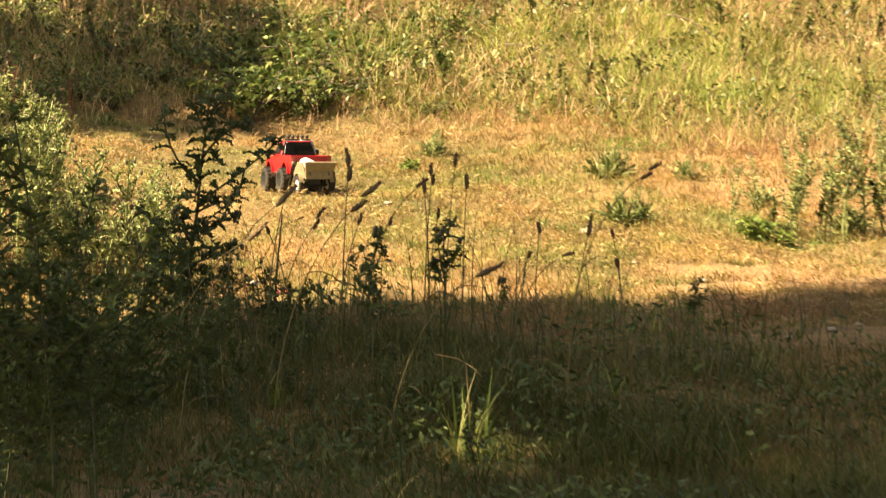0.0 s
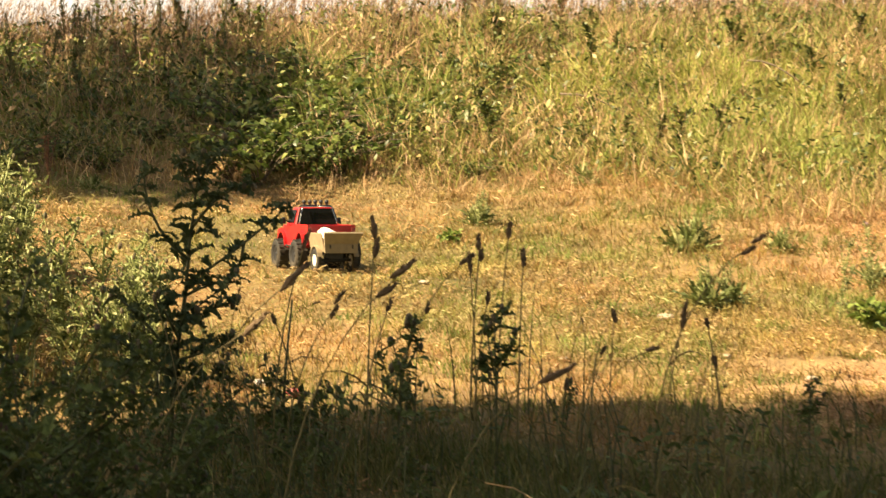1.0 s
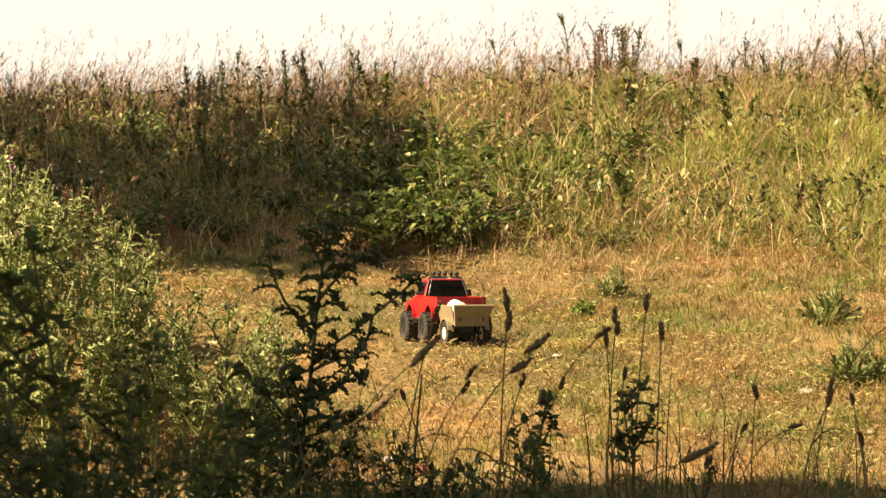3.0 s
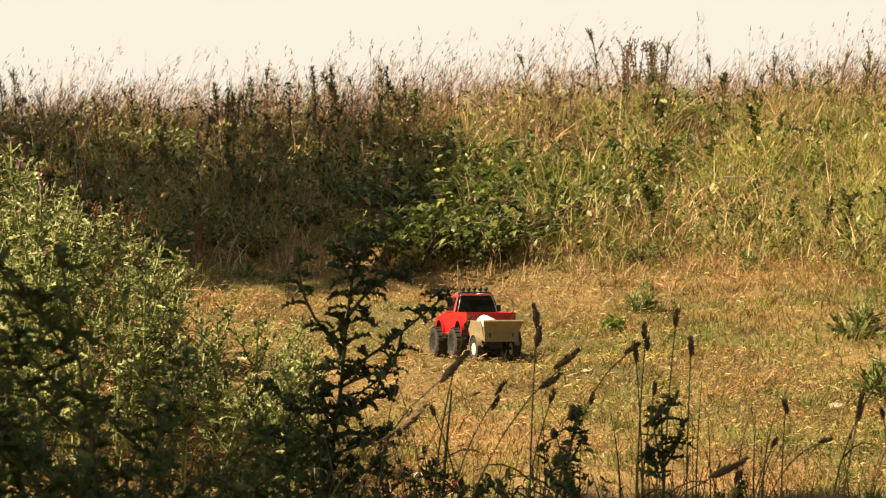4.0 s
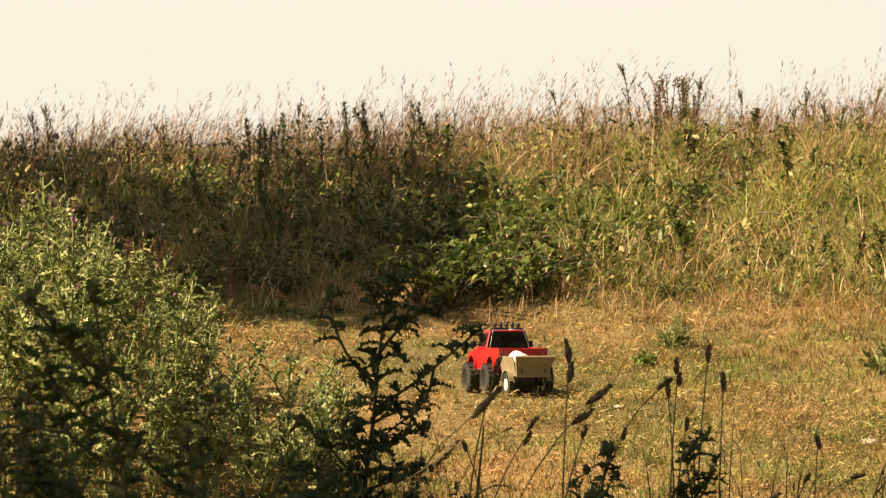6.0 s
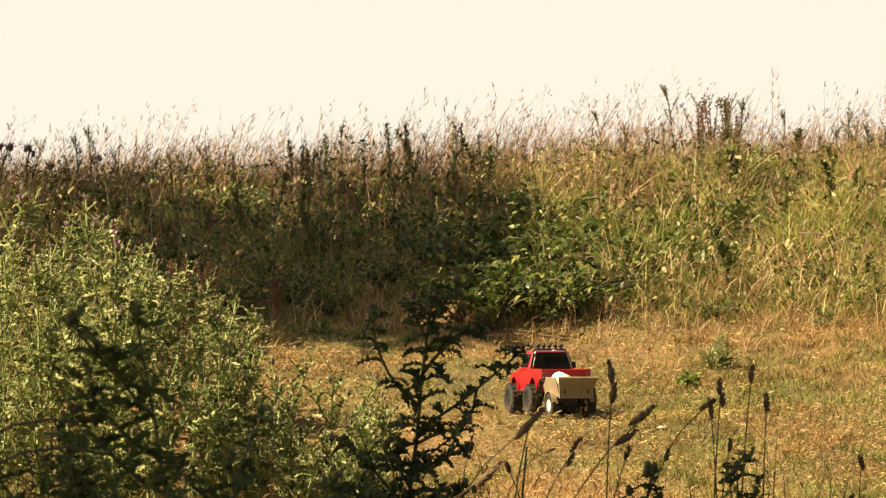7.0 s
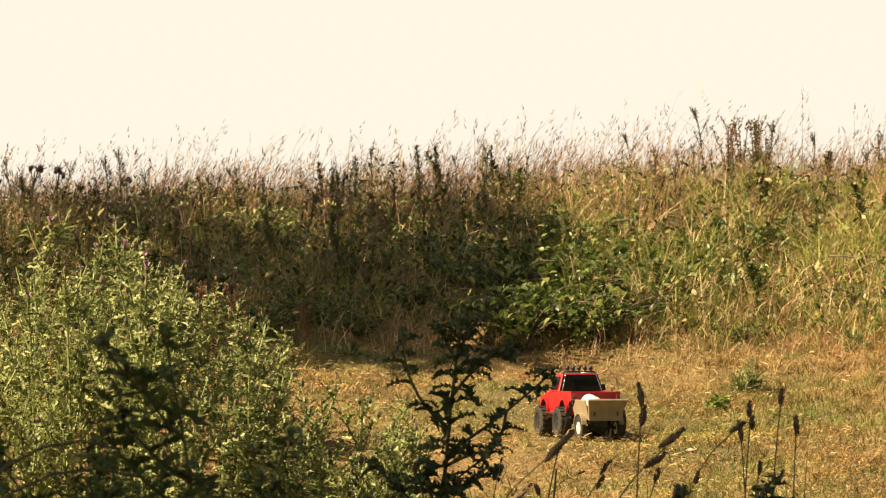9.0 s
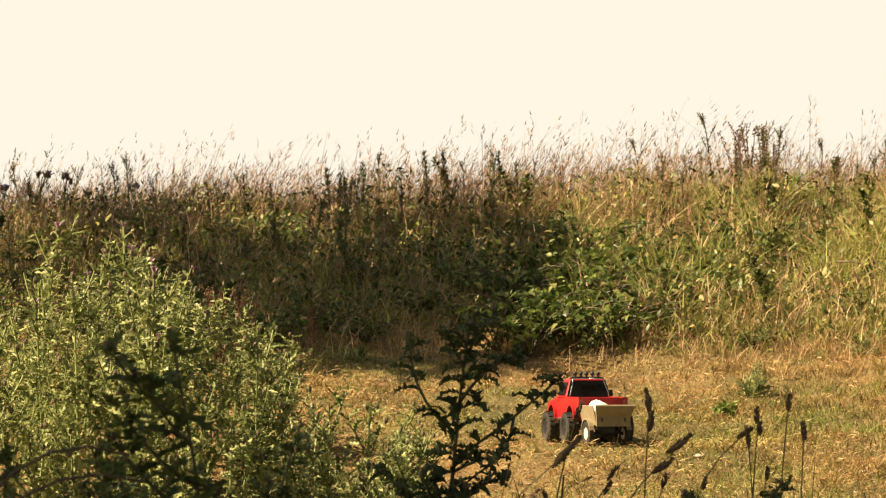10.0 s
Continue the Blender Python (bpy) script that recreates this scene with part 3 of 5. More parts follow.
def ball(at, r, squash=1.0, sides=6, rings=4):
    v, f = [], []
    for i in range(rings + 1):
        a = np.pi * i / rings
        for j in range(sides):
            b = 2 * np.pi * j / sides
            v.append((at[0] + r * max(np.sin(a), 0.05) * np.cos(b), at[1] + r * max(np.sin(a), 0.05) * np.sin(b), at[2] - r * squash * np.cos(a)))
    for i in range(rings):
        for j in range(sides):
            f.append((i * sides + j, i * sides + (j + 1) % sides, (i + 1) * sides + (j + 1) % sides, (i + 1) * sides + j))
    return v, f


# ---- thistles ----
def thistle_meshes(seed, height, shoots, leaf, stem_mat, leaf_mat, blooms=0, buds=6, reach=0.16, dense=1.0, bud_size=1.0, tilt=(0.1, 1.25), fade=0.7, rosette=0, girth=1.0, sway=0.08, low=0.35, wide=1.0, bud_mat=None):
    """Stem, foliage and flower heads of one creeping thistle."""
    r = np.random.default_rng(seed)
    stem, leaves, bud, bloom = Build(), Build(), Build(), Build()
    bend = r.uniform(-sway, sway, 2)
    axis = [np.array([bend[0] * t * t, bend[1] * t * t, height * t]) for t in np.linspace(0, 1, 7)]
    stem.add(*tube(axis, girth * np.linspace(0.0085, 0.004, 7), 5))
    limbs, shoots_made = [axis], []
    for k in range(shoots):
        t0 = r.uniform(low, 0.9)
        a = r.uniform(0, 2 * np.pi)
        l = height * r.uniform(0.18, 0.38) * (1.25 - t0)*1.4
        p0 = along(axis, t0)
        d = np.array([np.cos(a), np.sin(a), 0]) * reach / 0.16
        pts = [p0 + d * l * 0.62 * s + np.array([0, 0, l * (0.45 * s + 0.45 * s * s)]) for s in np.linspace(0, 1, 5)]
        shoots_made.append(("side_shoot", Build().add(*tube(pts, np.linspace(0.0045, 0.0022, 5), 4)).mesh("side_shoot", stem_mat)))
        limbs.append(pts)
    variants = [jagged_leaf(r, 1.0, wide * r.uniform(0.28, 0.42), 3, r.uniform(-0.1, 0.4), 0.16) for _ in range(5)]
    for k, limb in enumerate(limbs):
        length = np.linalg.norm(np.asarray(limb[-1]) - limb[0])
        count = int(dense * (length / 0.019 if k == 0 else length / 0.016)) + 3
        for i in range(count):
            t = (i + r.uniform(0, 0.8)) / count
            t = 0.06 + 0.94 * min(t, 1) if k == 0 else 0.15 + 0.85 * min(t, 1)
            size = leaf * r.uniform(0.65, 1.15) * (1.15 - fade * t)
            lv, lf = variants[int(r.integers(5))]
            leaves.add(placed(lv, along(limb, t), i * 2.4 + r.uniform(-0.5, 0.5), r.uniform(*tilt), r.uniform(-0.5, 0.5), size), lf)
    tips = [l[-1] for l in limbs]
    for limb in limbs:
        for i in range(rosette):
            lv, lf = variants[int(r.integers(5))]
            at = along(limb, 1.0 if i % 3 else r.uniform(0.55, 0.9)) + r.normal(0, 0.008, 3)
            leaves.add(placed(lv * np.array([1.5, 1, 1]), at, r.uniform(0, 6.28), r.uniform(-0.5, 1.2), r.uniform(-0.6, 0.6), leaf * r.uniform(0.4, 0.7)), lf)
    for k in range(buds):
        at = tips[k % len(tips)] + r.normal(0, 0.010, 3)
        bud.add(*ball(at, bud_size * r.uniform(0.005, 0.008), 1.5))
        if k < blooms:
            for j in range(9):
                a = r.uniform(0, 2 * np.pi)
                bloom.add(*tube([at + (0, 0, 0.006), at + np.array([np.cos(a) * 0.010, np.sin(a) * 0.010, 0.022])], [0.003, 0.0022], 3))
    return [("stem", stem.mesh("stem", stem_mat)), ("foliage", leaves.mesh("foliage", leaf_mat)), ("bud", bud.mesh("bud", bud_mat or mat_bud))] + shoots_made + (
        [("flower", bloom.mesh("flower", mat_bloom))] if blooms else [])


def plant(name, label, category, meshes, m, group=""):
    ob = thing(name, label, category, m, group)
    for pn, me in meshes:
        made = part(pn, me, ob, "pale purple" if pn == "flower" else "")
        if pn in ("foliage", "bud", "flower", "seed_spray", "seed_head", "cane"):
            tagged(made, kind="stuff")
    return ob


def stand(x, y, turn=0.0, size=1.0, sink=0.01):
    return pose(x, y, float(ground_z(x, y)) - sink, 0, 0, turn) @ Matrix.Scale(size, 4)


rng = np.random.default_rng(12)
green_kinds = [thistle_meshes(40 + k, 0.76, 9, 0.052, mat_thistle_stem, mat_thistle, blooms=(1 if k < 2 else 0), buds=10, dense=1.05, girth=0.7, sway=0.14, wide=1.15, tilt=(-0.3, 1.1), fade=0.42, reach=0.12, low=0.30) for k in range(6)]
# shorter ones bear leaves as large as the tall ones do
short_kinds = [thistle_meshes(50 + k, 0.42, 6, 0.056, mat_thistle_stem, mat_thistle, buds=6, dense=1.0, girth=0.7, sway=0.10, wide=1.15, tilt=(-0.3, 1.1), fade=0.42, reach=0.14, low=0.2) for k in range(4)]
SHORT_LABEL = "short leafy creeping thistle in sunlight on the slope"
firsts = {}


def set_plant(kinds, k, name, label, category, x, y, turn, size, group):
    key = (name, label, k)
    m = stand(x, y, turn)
    if key not in firsts:
        firsts[key] = plant(name, label, category, kinds[k], m @ Matrix.Scale(size, 4), group)
        return firsts[key]
    c = copy_thing(firsts[key], m)
    c.scale = (size, size, size)
    return c


# the sunlit thicket of thistles on the open slope, with a few tall ones in bloom
def thicket_height(x):
    """Heights fitted to the outline in the camera's view: tallest away from the open turf, with a gap where the docks
    grow.
    """
    return np.interp(x, [-1.6, -1.2, -1.0, -0.9, -0.81, -0.745, -0.68, -0.54, -0.48, -0.41, -0.36, -0.27, -0.15, -0.04, 0.08],
                     [0.82, 0.80, 0.87, 0.85, 0.79, 0.50, 0.76, 0.70, 0.52, 0.52, 0.63, 0.50, 0.43, 0.34, 0.18])


THISTLE_LABEL = "grey-green creeping thistle in sunlight on the slope"
for k, (x, y, h) in enumerate([(-1.36, 15.3, 0.96), (-1.05, 15.4, 0.93), (-0.93, 15.1, 0.90), (-0.87, 15.3, 0.85), (-1.20, 15.5, 0.84)]):
    set_plant(green_kinds, k % 2, "thistle_plant", THISTLE_LABEL, "thistle", x, y, 70.0 * k, h / 0.76, "sunlit thistles")
spots = []
while len(spots) < 80:
    y = rng.uniform(14.25, 16.6)
    x = rng.uniform(-1.62, 0.02) * y / 15.1
    if rng.uniform() > 0.5 + 0.5 * (x < -0.5) or (x > -0.45 and y > 15.3):
        continue
    if all((x - a) ** 2 + (y - b) ** 2 > 0.018 for a, b in spots):
        spots.append((x, y))
for i, (x, y) in enumerate(spots):
    h = thicket_height(x * 15.1 / y) * (1 - 0.10 * (y - 15.1)) * (1 - 0.5 * rng.uniform() ** 1.6)
    if h < 0.56:
        set_plant(short_kinds, i % 4, "thistle_plant", SHORT_LABEL, "thistle", x, y, float(rng.uniform(0, 360)), float(h / 0.42), "sunlit thistles")
    else:
        set_plant(green_kinds, i % 6, "thistle_plant", THISTLE_LABEL, "thistle", x, y, float(rng.uniform(0, 360)), float(h / 0.76), "sunlit thistles")

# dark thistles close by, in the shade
# darker copy of the thistle leaf: the shade is put into its colour
mat_shade_leaf = leaf_material("shade_plant_leaf", [(0.0, (0.062, 0.085, 0.026)), (1.0, (0.165, 0.21, 0.065))], None, through_share=0.2)
mat_brown_bud = leaf_material("brown_thistle_bud", [(0.0, (0.07, 0.05, 0.042)), (1.0, (0.17, 0.115, 0.10))], None, through_share=0.15)
shade_kinds = [thistle_meshes(70 + k, 1.0, 13, 0.060, mat_dark_stem, mat_shade_leaf, buds=16, blooms=0, reach=0.26, dense=0.6, bud_size=0.8, bud_mat=mat_brown_bud, wide=1.3, tilt=(-0.5, 0.7), fade=0.3, rosette=13, girth=0.6, sway=0.2) for k in range(4)]
for i, (x, y, s) in enumerate([(-0.43, 9.5, 1.30), (-0.60, 9.8, 1.04), (-0.31, 9.6, 0.98), (-0.50, 10.2, 0.80), (-0.24, 9.7, 0.90), (-0.33, 9.9, 0.70), (-0.60, 10.0, 0.82), (-0.82, 9.9, 0.95), (-0.50, 9.6, 0.74),
                               (-0.80, 10.4, 0.70), (-0.26, 10.3, 0.46), (-0.30, 11.6, 0.62), (-0.90, 12.2, 0.6), (-0.38, 12.4, 0.45), (-0.75, 13.0, 0.55), (-1.10, 13.2, 0.5)]):
    set_plant(shade_kinds, i % 4, "shaded_thistle", "dark creeping thistle with buds in deep shade", "thistle", x, y, float(rng.uniform(0, 360)), s, "shaded thistles")


# the lone dark thistle, each leaf a part
def lone_thistle():
    r = np.random.default_rng(5)
    base = thing("spear_thistle", "dark spiny thistle with ragged leaves, standing against bright turf", "thistle", stand(-0.014, 13.42))
    axis = [np.array(p) for p in ((0, 0, 0), (0.008, 0, 0.18), (0.022, 0, 0.315), (0.045, 0, 0.48), (0.058, 0, 0.646), (0.075, 0, 0.778), (0.092, 0, 0.90))]
    limbs = [axis]
    # share of the stem's height at which each branch leaves it, a point on its way, its tip
    for t0, by, end in ((0.60, (-0.049, -0.02, 0.700), (-0.084, -0.03, 0.86)), (0.53, (0.190, 0.03, 0.605), (0.358, 0.05, 0.744)), (0.70, (0.141, -0.03, 0.765), (0.223, -0.05, 0.806)),
                        (0.28, (-0.090, 0.03, 0.400), (-0.185, 0.04, 0.480)), (0.36, (-0.01, -0.05, 0.410), (-0.040, -0.07, 0.475)), (0.22, (-0.090, -0.03, 0.302), (-0.175, -0.06, 0.335)),
                        (0.40, (0.120, 0.04, 0.425), (0.195, 0.06, 0.450)), (0.28, (0.120, -0.05, 0.312), (0.195, -0.08, 0.345)), (0.83, (0.050, 0.02, 0.820), (0.030, 0.04, 0.87)),
                        (0.86, (0.130, 0.03, 0.890), (0.170, 0.04, 0.925)), (0.49, (0.130, -0.04, 0.510), (0.195, -0.06, 0.515)), (0.16, (0.080, 0.05, 0.200), (0.150, 0.08, 0.240)), (0.14, (-0.070, 0.05, 0.180), (-0.130, 0.07, 0.230))):
        p0, mid, p1 = along(axis, t0), np.array(by), np.array(end)
        limbs.append([(1 - q) ** 2 * p0 + 2 * q * (1 - q) * (2 * mid - (p0 + p1) / 2) + q * q * p1 for q in np.linspace(0, 1, 6)])
    right = limbs[2]
    limbs.append([right[3] + np.array([0, 0, -0.09 * q]) + np.array([-0.03, 0, 0]) * q * q for q in np.linspace(0, 2.2, 5)])
    for k, l in enumerate(limbs):
        nm = "stem" if k == 0 else "branch"
        part(nm, Build().add(*tube(l, np.linspace(0.010 if k == 0 else 0.0055, 0.003, len(l)), 6)).mesh(nm, mat_dark_stem, True), base)
    kinds = [Build().add(*jagged_leaf(r, 1.0, r.uniform(0.45, 0.68), 5, r.uniform(0.2, 0.6), 0.22)).mesh("leaf", mat_dark_leaf) for _ in range(6)]

    def leaf_at(at, turn, size):
        m = Matrix.Translation(at) @ Matrix.Rotation(turn, 4, "Z") @ Matrix.Rotation(r.uniform(-0.5, 0.7), 4, "X") @ Matrix.Rotation(r.uniform(-0.7, 0.7), 4, "Y")
        part("leaf", kinds[int(r.integers(6))], base, m=m @ Matrix.Scale(size, 4))
    for k, l in enumerate(limbs):
        length = np.linalg.norm(np.asarray(l[-1]) - l[0])
        nodes = 15 if k == 0 else int(length / 0.050) + 2
        for i in range(nodes):
            t = 0.14 + 0.86 * (i + r.uniform(0, 0.5)) / nodes
            for j in range(3 if k == 0 else int(r.integers(1, 4))):
                size = r.uniform(0.075, 0.125) * (1.1 - 0.35 * t) if k == 0 else r.uniform(0.045, 0.085) * (1.1 - 0.3 * t)
                leaf_at(along(l, min(t + r.uniform(-0.015, 0.015), 1)), i * 2.4 + j * 2.1 + r.uniform(-0.6, 0.6), size)
        for j in range(4):
            leaf_at(l[-1] + r.normal(0, 0.006, 3), r.uniform(0, 6.28), r.uniform(0.035, 0.06))
    bud = Build().add(*ball((0, 0, 0), 0.009, 1.4, 8, 6)).mesh("bud", mat_bud, True)
    for l in limbs:
        for j in range(2):
            part("bud", bud, base, m=Matrix.Translation(l[-1] + r.normal(0, 0.012, 3)))


lone_thistle()


# ---- seeding grasses near the camera ----
def seed_grass(seed, height, head, lean, nod, clusters, plump=0.8, girth=1.0):
    r = np.random.default_rng(seed)
    a = r.uniform(-0.12, 0.12)
    d = np.array([np.cos(a), np.sin(a), 0]) * lean
    pts = [np.array([0, 0, height * t]) + d * height * t ** 2.2 - np.array([0, 0, nod * height * t ** 6]) for t in np.linspace(0, 1, 9)]
    stem = Build().add(*tube(pts, girth * np.linspace(0.0040, 0.0022, 9), 4))
    for k in range(2):
        t0 = r.uniform(0.15, 0.45)
        p = along(pts, t0)
        b = r.uniform(0, 6.28)
        w = np.array([np.cos(b), np.sin(b), 0])
        leaf = [p + w * 0.16 * s + np.array([0, 0, 0.16 * s - 0.13 * s * s]) for s in np.linspace(0, 1, 5)]
        stem.add(*tube(leaf, [0.003, 0.003, 0.0025, 0.002, 0.001], 3))
    heads = Build()
    axis = pts[-1] - pts[-2]
    axis /= np.linalg.norm(axis)
    side = np.cross(axis, np.array([0.3, 1.0, 0.2]))
    side /= np.linalg.norm(side)
    for c in range(clusters):
        l = head * r.uniform(0.9, 1.05) * (1.0 if c == 0 else 0.85)
        centre = pts[-1] + axis * (0.30 * head - c * 0.82 * head) + side * (0.006 * (-1) ** c if clusters > 1 else 0.0)
        tilt = axis + side * r.normal(0, 0.12)
        fat = (0.0070 + 0.045 * l) * plump
        q = np.linspace(0, 1, 9)
        prof = np.array([0.18, 0.62, 0.88, 1.0, 0.97, 0.88, 0.72, 0.46, 0.12]) * (1 + r.normal(0, 0.07, 9)) * fat
        heads.add(*tube([centre + tilt * l * (t - 0.5) + side * 0.0025 * math.sin(5 * t + seed) for t in q], prof, 7))
        for k in range(46):
            t = r.uniform(0.04, 0.98)
            d = r.normal(0, 1, 3)
            d -= axis * (d @ axis)
            d /= np.linalg.norm(d) + 1e-6
            rad = float(np.interp(t, q, prof))
            p = centre + tilt * l * (t - 0.5) + d * rad * 0.75
            heads.add(*tube([p, p + (d * 0.55 + axis * 0.8) * 0.0045, p + (d * 0.7 + axis * 1.6) * 0.0065], [0.0020, 0.0017, 0.0004], 3))
    return [("stem", stem.mesh("stem", mat_seed_stem)), ("seed_head", heads.mesh("seed_head", mat_head))]


# the stems that stand out: head's place, its height over the soil, its length, lean, nod, lobes, plumpness
HEADS = [(0.592, 13.2, 0.70, 0.072, 0.03, 0.0, 2, 0.95), (0.905, 13.2, 0.64, 0.045, 0.04, 0.0, 2, 0.8), (0.991, 13.2, 0.67, 0.050, 0.05, 0.0, 1, 0.75), (0.856, 13.2, 0.61, 0.060, 0.34, 0.08, 1, 0.6),
         (0.877, 13.2, 0.57, 0.065, -0.04, 0.0, 1, 0.6), (1.027, 13.1, 0.60, 0.060, 0.02, 0.0, 1, 0.7), (0.593, 11.8, 0.81, 0.085, 0.36, 0.07, 2, 0.85), (0.623, 13.0, 0.51, 0.045, 0.16, 0.0, 1, 0.6),
         (0.384, 13.3, 0.64, 0.065, 0.14, 0.0, 1, 0.55), (0.482, 13.2, 0.50, 0.055, 0.30, 0.02, 2, 0.5), (0.285, 11.5, 0.85, 0.100, 0.36, 0.08, 1, 0.8), (0.186, 11.3, 0.78, 0.085, 0.40, 0.10, 1, 0.8),
         (0.941, 11.2, 0.66, 0.115, 0.40, 0.125, 1, 0.8), (1.729, 13.2, 0.67, 0.060, 0.40, 0.10, 2, 0.6), (1.308, 13.2, 0.44, 0.040, 0.03, 0.0, 1, 0.8), (1.358, 11.8, 0.70, 0.085, 0.10, 0.0, 1, 0.7),
         (1.543, 12.6, 0.42, 0.040, -0.08, 0.0, 1, 0.6), (1.234, 12.8, 0.39, 0.030, 0.22, 0.0, 1, 0.5), (1.39, 13.0, 0.37, 0.045, 0.45, 0.13, 1, 0.45), (1.096, 12.4, 0.38, 0.035, 0.10, 0.0, 1, 0.6),
         (0.915, 13.0, 0.50, 0.035, 0.08, 0.0, 1, 0.5), (1.567, 13.0, 0.46, 0.030, -0.10, 0.0, 1, 0.45), (0.30, 13.3, 0.42, 0.035, -0.20, 0.0, 1, 0.5), (0.75, 13.3, 0.45, 0.030, 0.24, 0.0, 1, 0.5)]
SEED_LABEL = "tall cocksfoot grass stem with a dark seed head"
for k, (x, y, h, head, lean, nod, lobes, plump) in enumerate(HEADS):
    full = h / (1 - nod)
    plant("seed_grass", SEED_LABEL, "grass stem", seed_grass(90 + k, full, head, lean, nod, lobes, plump, 0.8), stand(x - lean * full, y), "seeding grasses")
seed_kinds = [seed_grass(120 + k, 1.0, *p) for k, p in enumerate([
    (0.06, 0.03, 0.0, 1, 0.6), (0.05, -0.10, 0.0, 1, 0.6), (0.07, 0.22, 0.03, 1, 0.5), (0.035, 0.12, 0.0, 1, 0.5), (0.03, -0.18, 0.02, 1, 0.5), (0.05, 0.42, 0.14, 1, 0.5), (0.02, 0.30, 0.02, 1, 0.4)])]
r2 = np.random.default_rng(31)
SEEDERS = [(float(r2.uniform(0.1, 2.3)), float(r2.uniform(12.4, 13.7)), float(r2.uniform(0.20, 0.42)), int(r2.integers(7))) for k in range(62)]
SEEDERS += [(float(r2.uniform(-0.9, 0.4)), float(r2.uniform(12.8, 13.9)), float(r2.uniform(0.3, 0.55)), int(r2.integers(7))) for k in range(14)]
for x, y, s, k in SEEDERS:
    set_plant(seed_kinds, k, "seed_grass", SEED_LABEL, "grass stem", x, y, float(r2.uniform(-40, 40) + (180 if r2.uniform() < 0.3 else 0)), s, "seeding grasses")
# lower leafy thistles among the stems
low_kinds = [thistle_meshes(130 + k, 0.45, 5, 0.062, mat_dark_stem, mat_shade_leaf, buds=8, blooms=0, reach=0.15, dense=0.5, bud_size=1.5, tilt=(-0.6, 0.6), fade=0.25, rosette=5, girth=0.6, sway=0.06, low=0.12, wide=1.5) for k in range(4)]
for i, (x, y, s) in enumerate([(0.65, 13.0, 1.02), (0.945, 13.0, 1.02), (0.44, 13.3, 0.5), (0.30, 13.5, 0.6), (1.18, 13.4, 0.5), (1.9, 13.2, 0.6), (0.16, 13.2, 0.45)]):
    set_plant(low_kinds, i % 4, "slender_thistle", "slender dark thistle among seeding grasses", "thistle", x, y, float(r2.uniform(0, 360)), s, "slender thistles")


# shaded undergrowth at the foot of the slope
for i in range(52):
    x, y = float(r2.uniform(-1.5, 1.2)), float(r2.uniform(10.6, 13.7))
    if x > 0.75 and i % 3:
        x -= 1.2
    if x < -0.6 and i % 2:
        x += 0.7
    set_plant(low_kinds, i % 4, "slender_thistle", "slender dark thistle among seeding grasses", "thistle", x, y, float(r2.uniform(0, 360)), float(r2.uniform(0.4, 0.9)) * (0.8 if x < 0.2 else 0.62), "slender thistles")
# a few more sunlit thistles at either side of the turf
for i, (x, y, s) in enumerate([(2.46, 15.6, 0.5), (2.62, 15.55, 0.6), (2.86, 15.7, 0.72), (2.35, 15.7, 0.42), (3.0, 15.3, 0.7), (2.75, 16.2, 0.55), (3.1, 16.3, 0.7)]):
    set_plant(green_kinds, i % 6, "thistle_plant", THISTLE_LABEL, "thistle", x, y, float(r2.uniform(0, 360)), s, "sunlit thistles")


rs = np.random.default_rng(63)
n = 26000
x, y = rs.uniform(-1.6, 2.6, n), rs.uniform(9.9, 13.7, n)
lush = field(x, y, 4.2, 67)
keep = (rs.uniform(0, 1, n) < np.clip(2.2 * lush - 0.75, 0, 1) * (1 - 0.7 * smoothstep(0.9, 1.9, x))) & ~trodden(x, y)
x, y, lush = x[keep], y[keep], lush[keep]
n = len(x)
v, f = scatter_leaves(rs, x, y, ground_z(x, y) + rs.uniform(0.005, 0.15, n) * (0.3 + 0.8 * lush), rs.uniform(0.016, 0.05, n), 0.4)
lay("shaded_undergrowth", quads_mesh("shaded_undergrowth", v, f, mat_shade_leaf), "dark leafy undergrowth in the shade of the wood", "undergrowth")
n = 760
x, y = rs.uniform(-0.9, 2.6, n), rs.uniform(11.2, 14.1, n)
v, f = blades(rs, x, y, rs.uniform(0.12, 0.46, n) * (1 - 0.35 * smoothstep(0.8, 2.4, x)), rs.uniform(0.0035, 0.0065, n), rs.uniform(0.02, 0.6, n), 4, 2.0)
lay("thin_stems", quads_mesh("thin_stems", v, f, mat_dark_stem), "thin bare grass stems rising out of the shade", "grass")


# low sunlit thistles along the edge of the shade
for i in range(34):
    x = float(rs.uniform(-1.35, -0.10))
    set_plant(short_kinds, i % 4, "thistle_plant", SHORT_LABEL, "thistle", x, float(rs.uniform(14.0, 15.4)), float(rs.uniform(0, 360)), float(rs.uniform(0.55, 1.05)), "sunlit thistles")


def tussock(seed, n, h):
    r = np.random.default_rng(seed)
    v, f = blades(r, r.normal(0, 0.02, n), r.normal(0, 0.02, n), r.uniform(0.4, 1.0, n) * h, r.uniform(0.005, 0.010, n), r.uniform(0.05, 0.6, n), 4, 1.8, np.zeros(n))
    return [("foliage", quads_mesh("foliage", v, f, mat_tussock))]


tussocks = [tussock(215, 15, 0.27), tussock(216, 30, 0.14)]
for i, (x, y, s) in enumerate([(0.91, 11.35, 1.5), (0.99, 11.3, 1.0), (1.5, 12.3, 0.8), (0.3, 12.2, 0.9), (2.1, 12.8, 0.8), (-0.3, 11.4, 1.0), (1.8, 13.6, 0.6)]):
    set_plant(tussocks, i % 2, "grass_tussock", "tussock of long bright-green grass blades", "grass", x, y, float(r2.uniform(0, 360)), s, "tussocks")


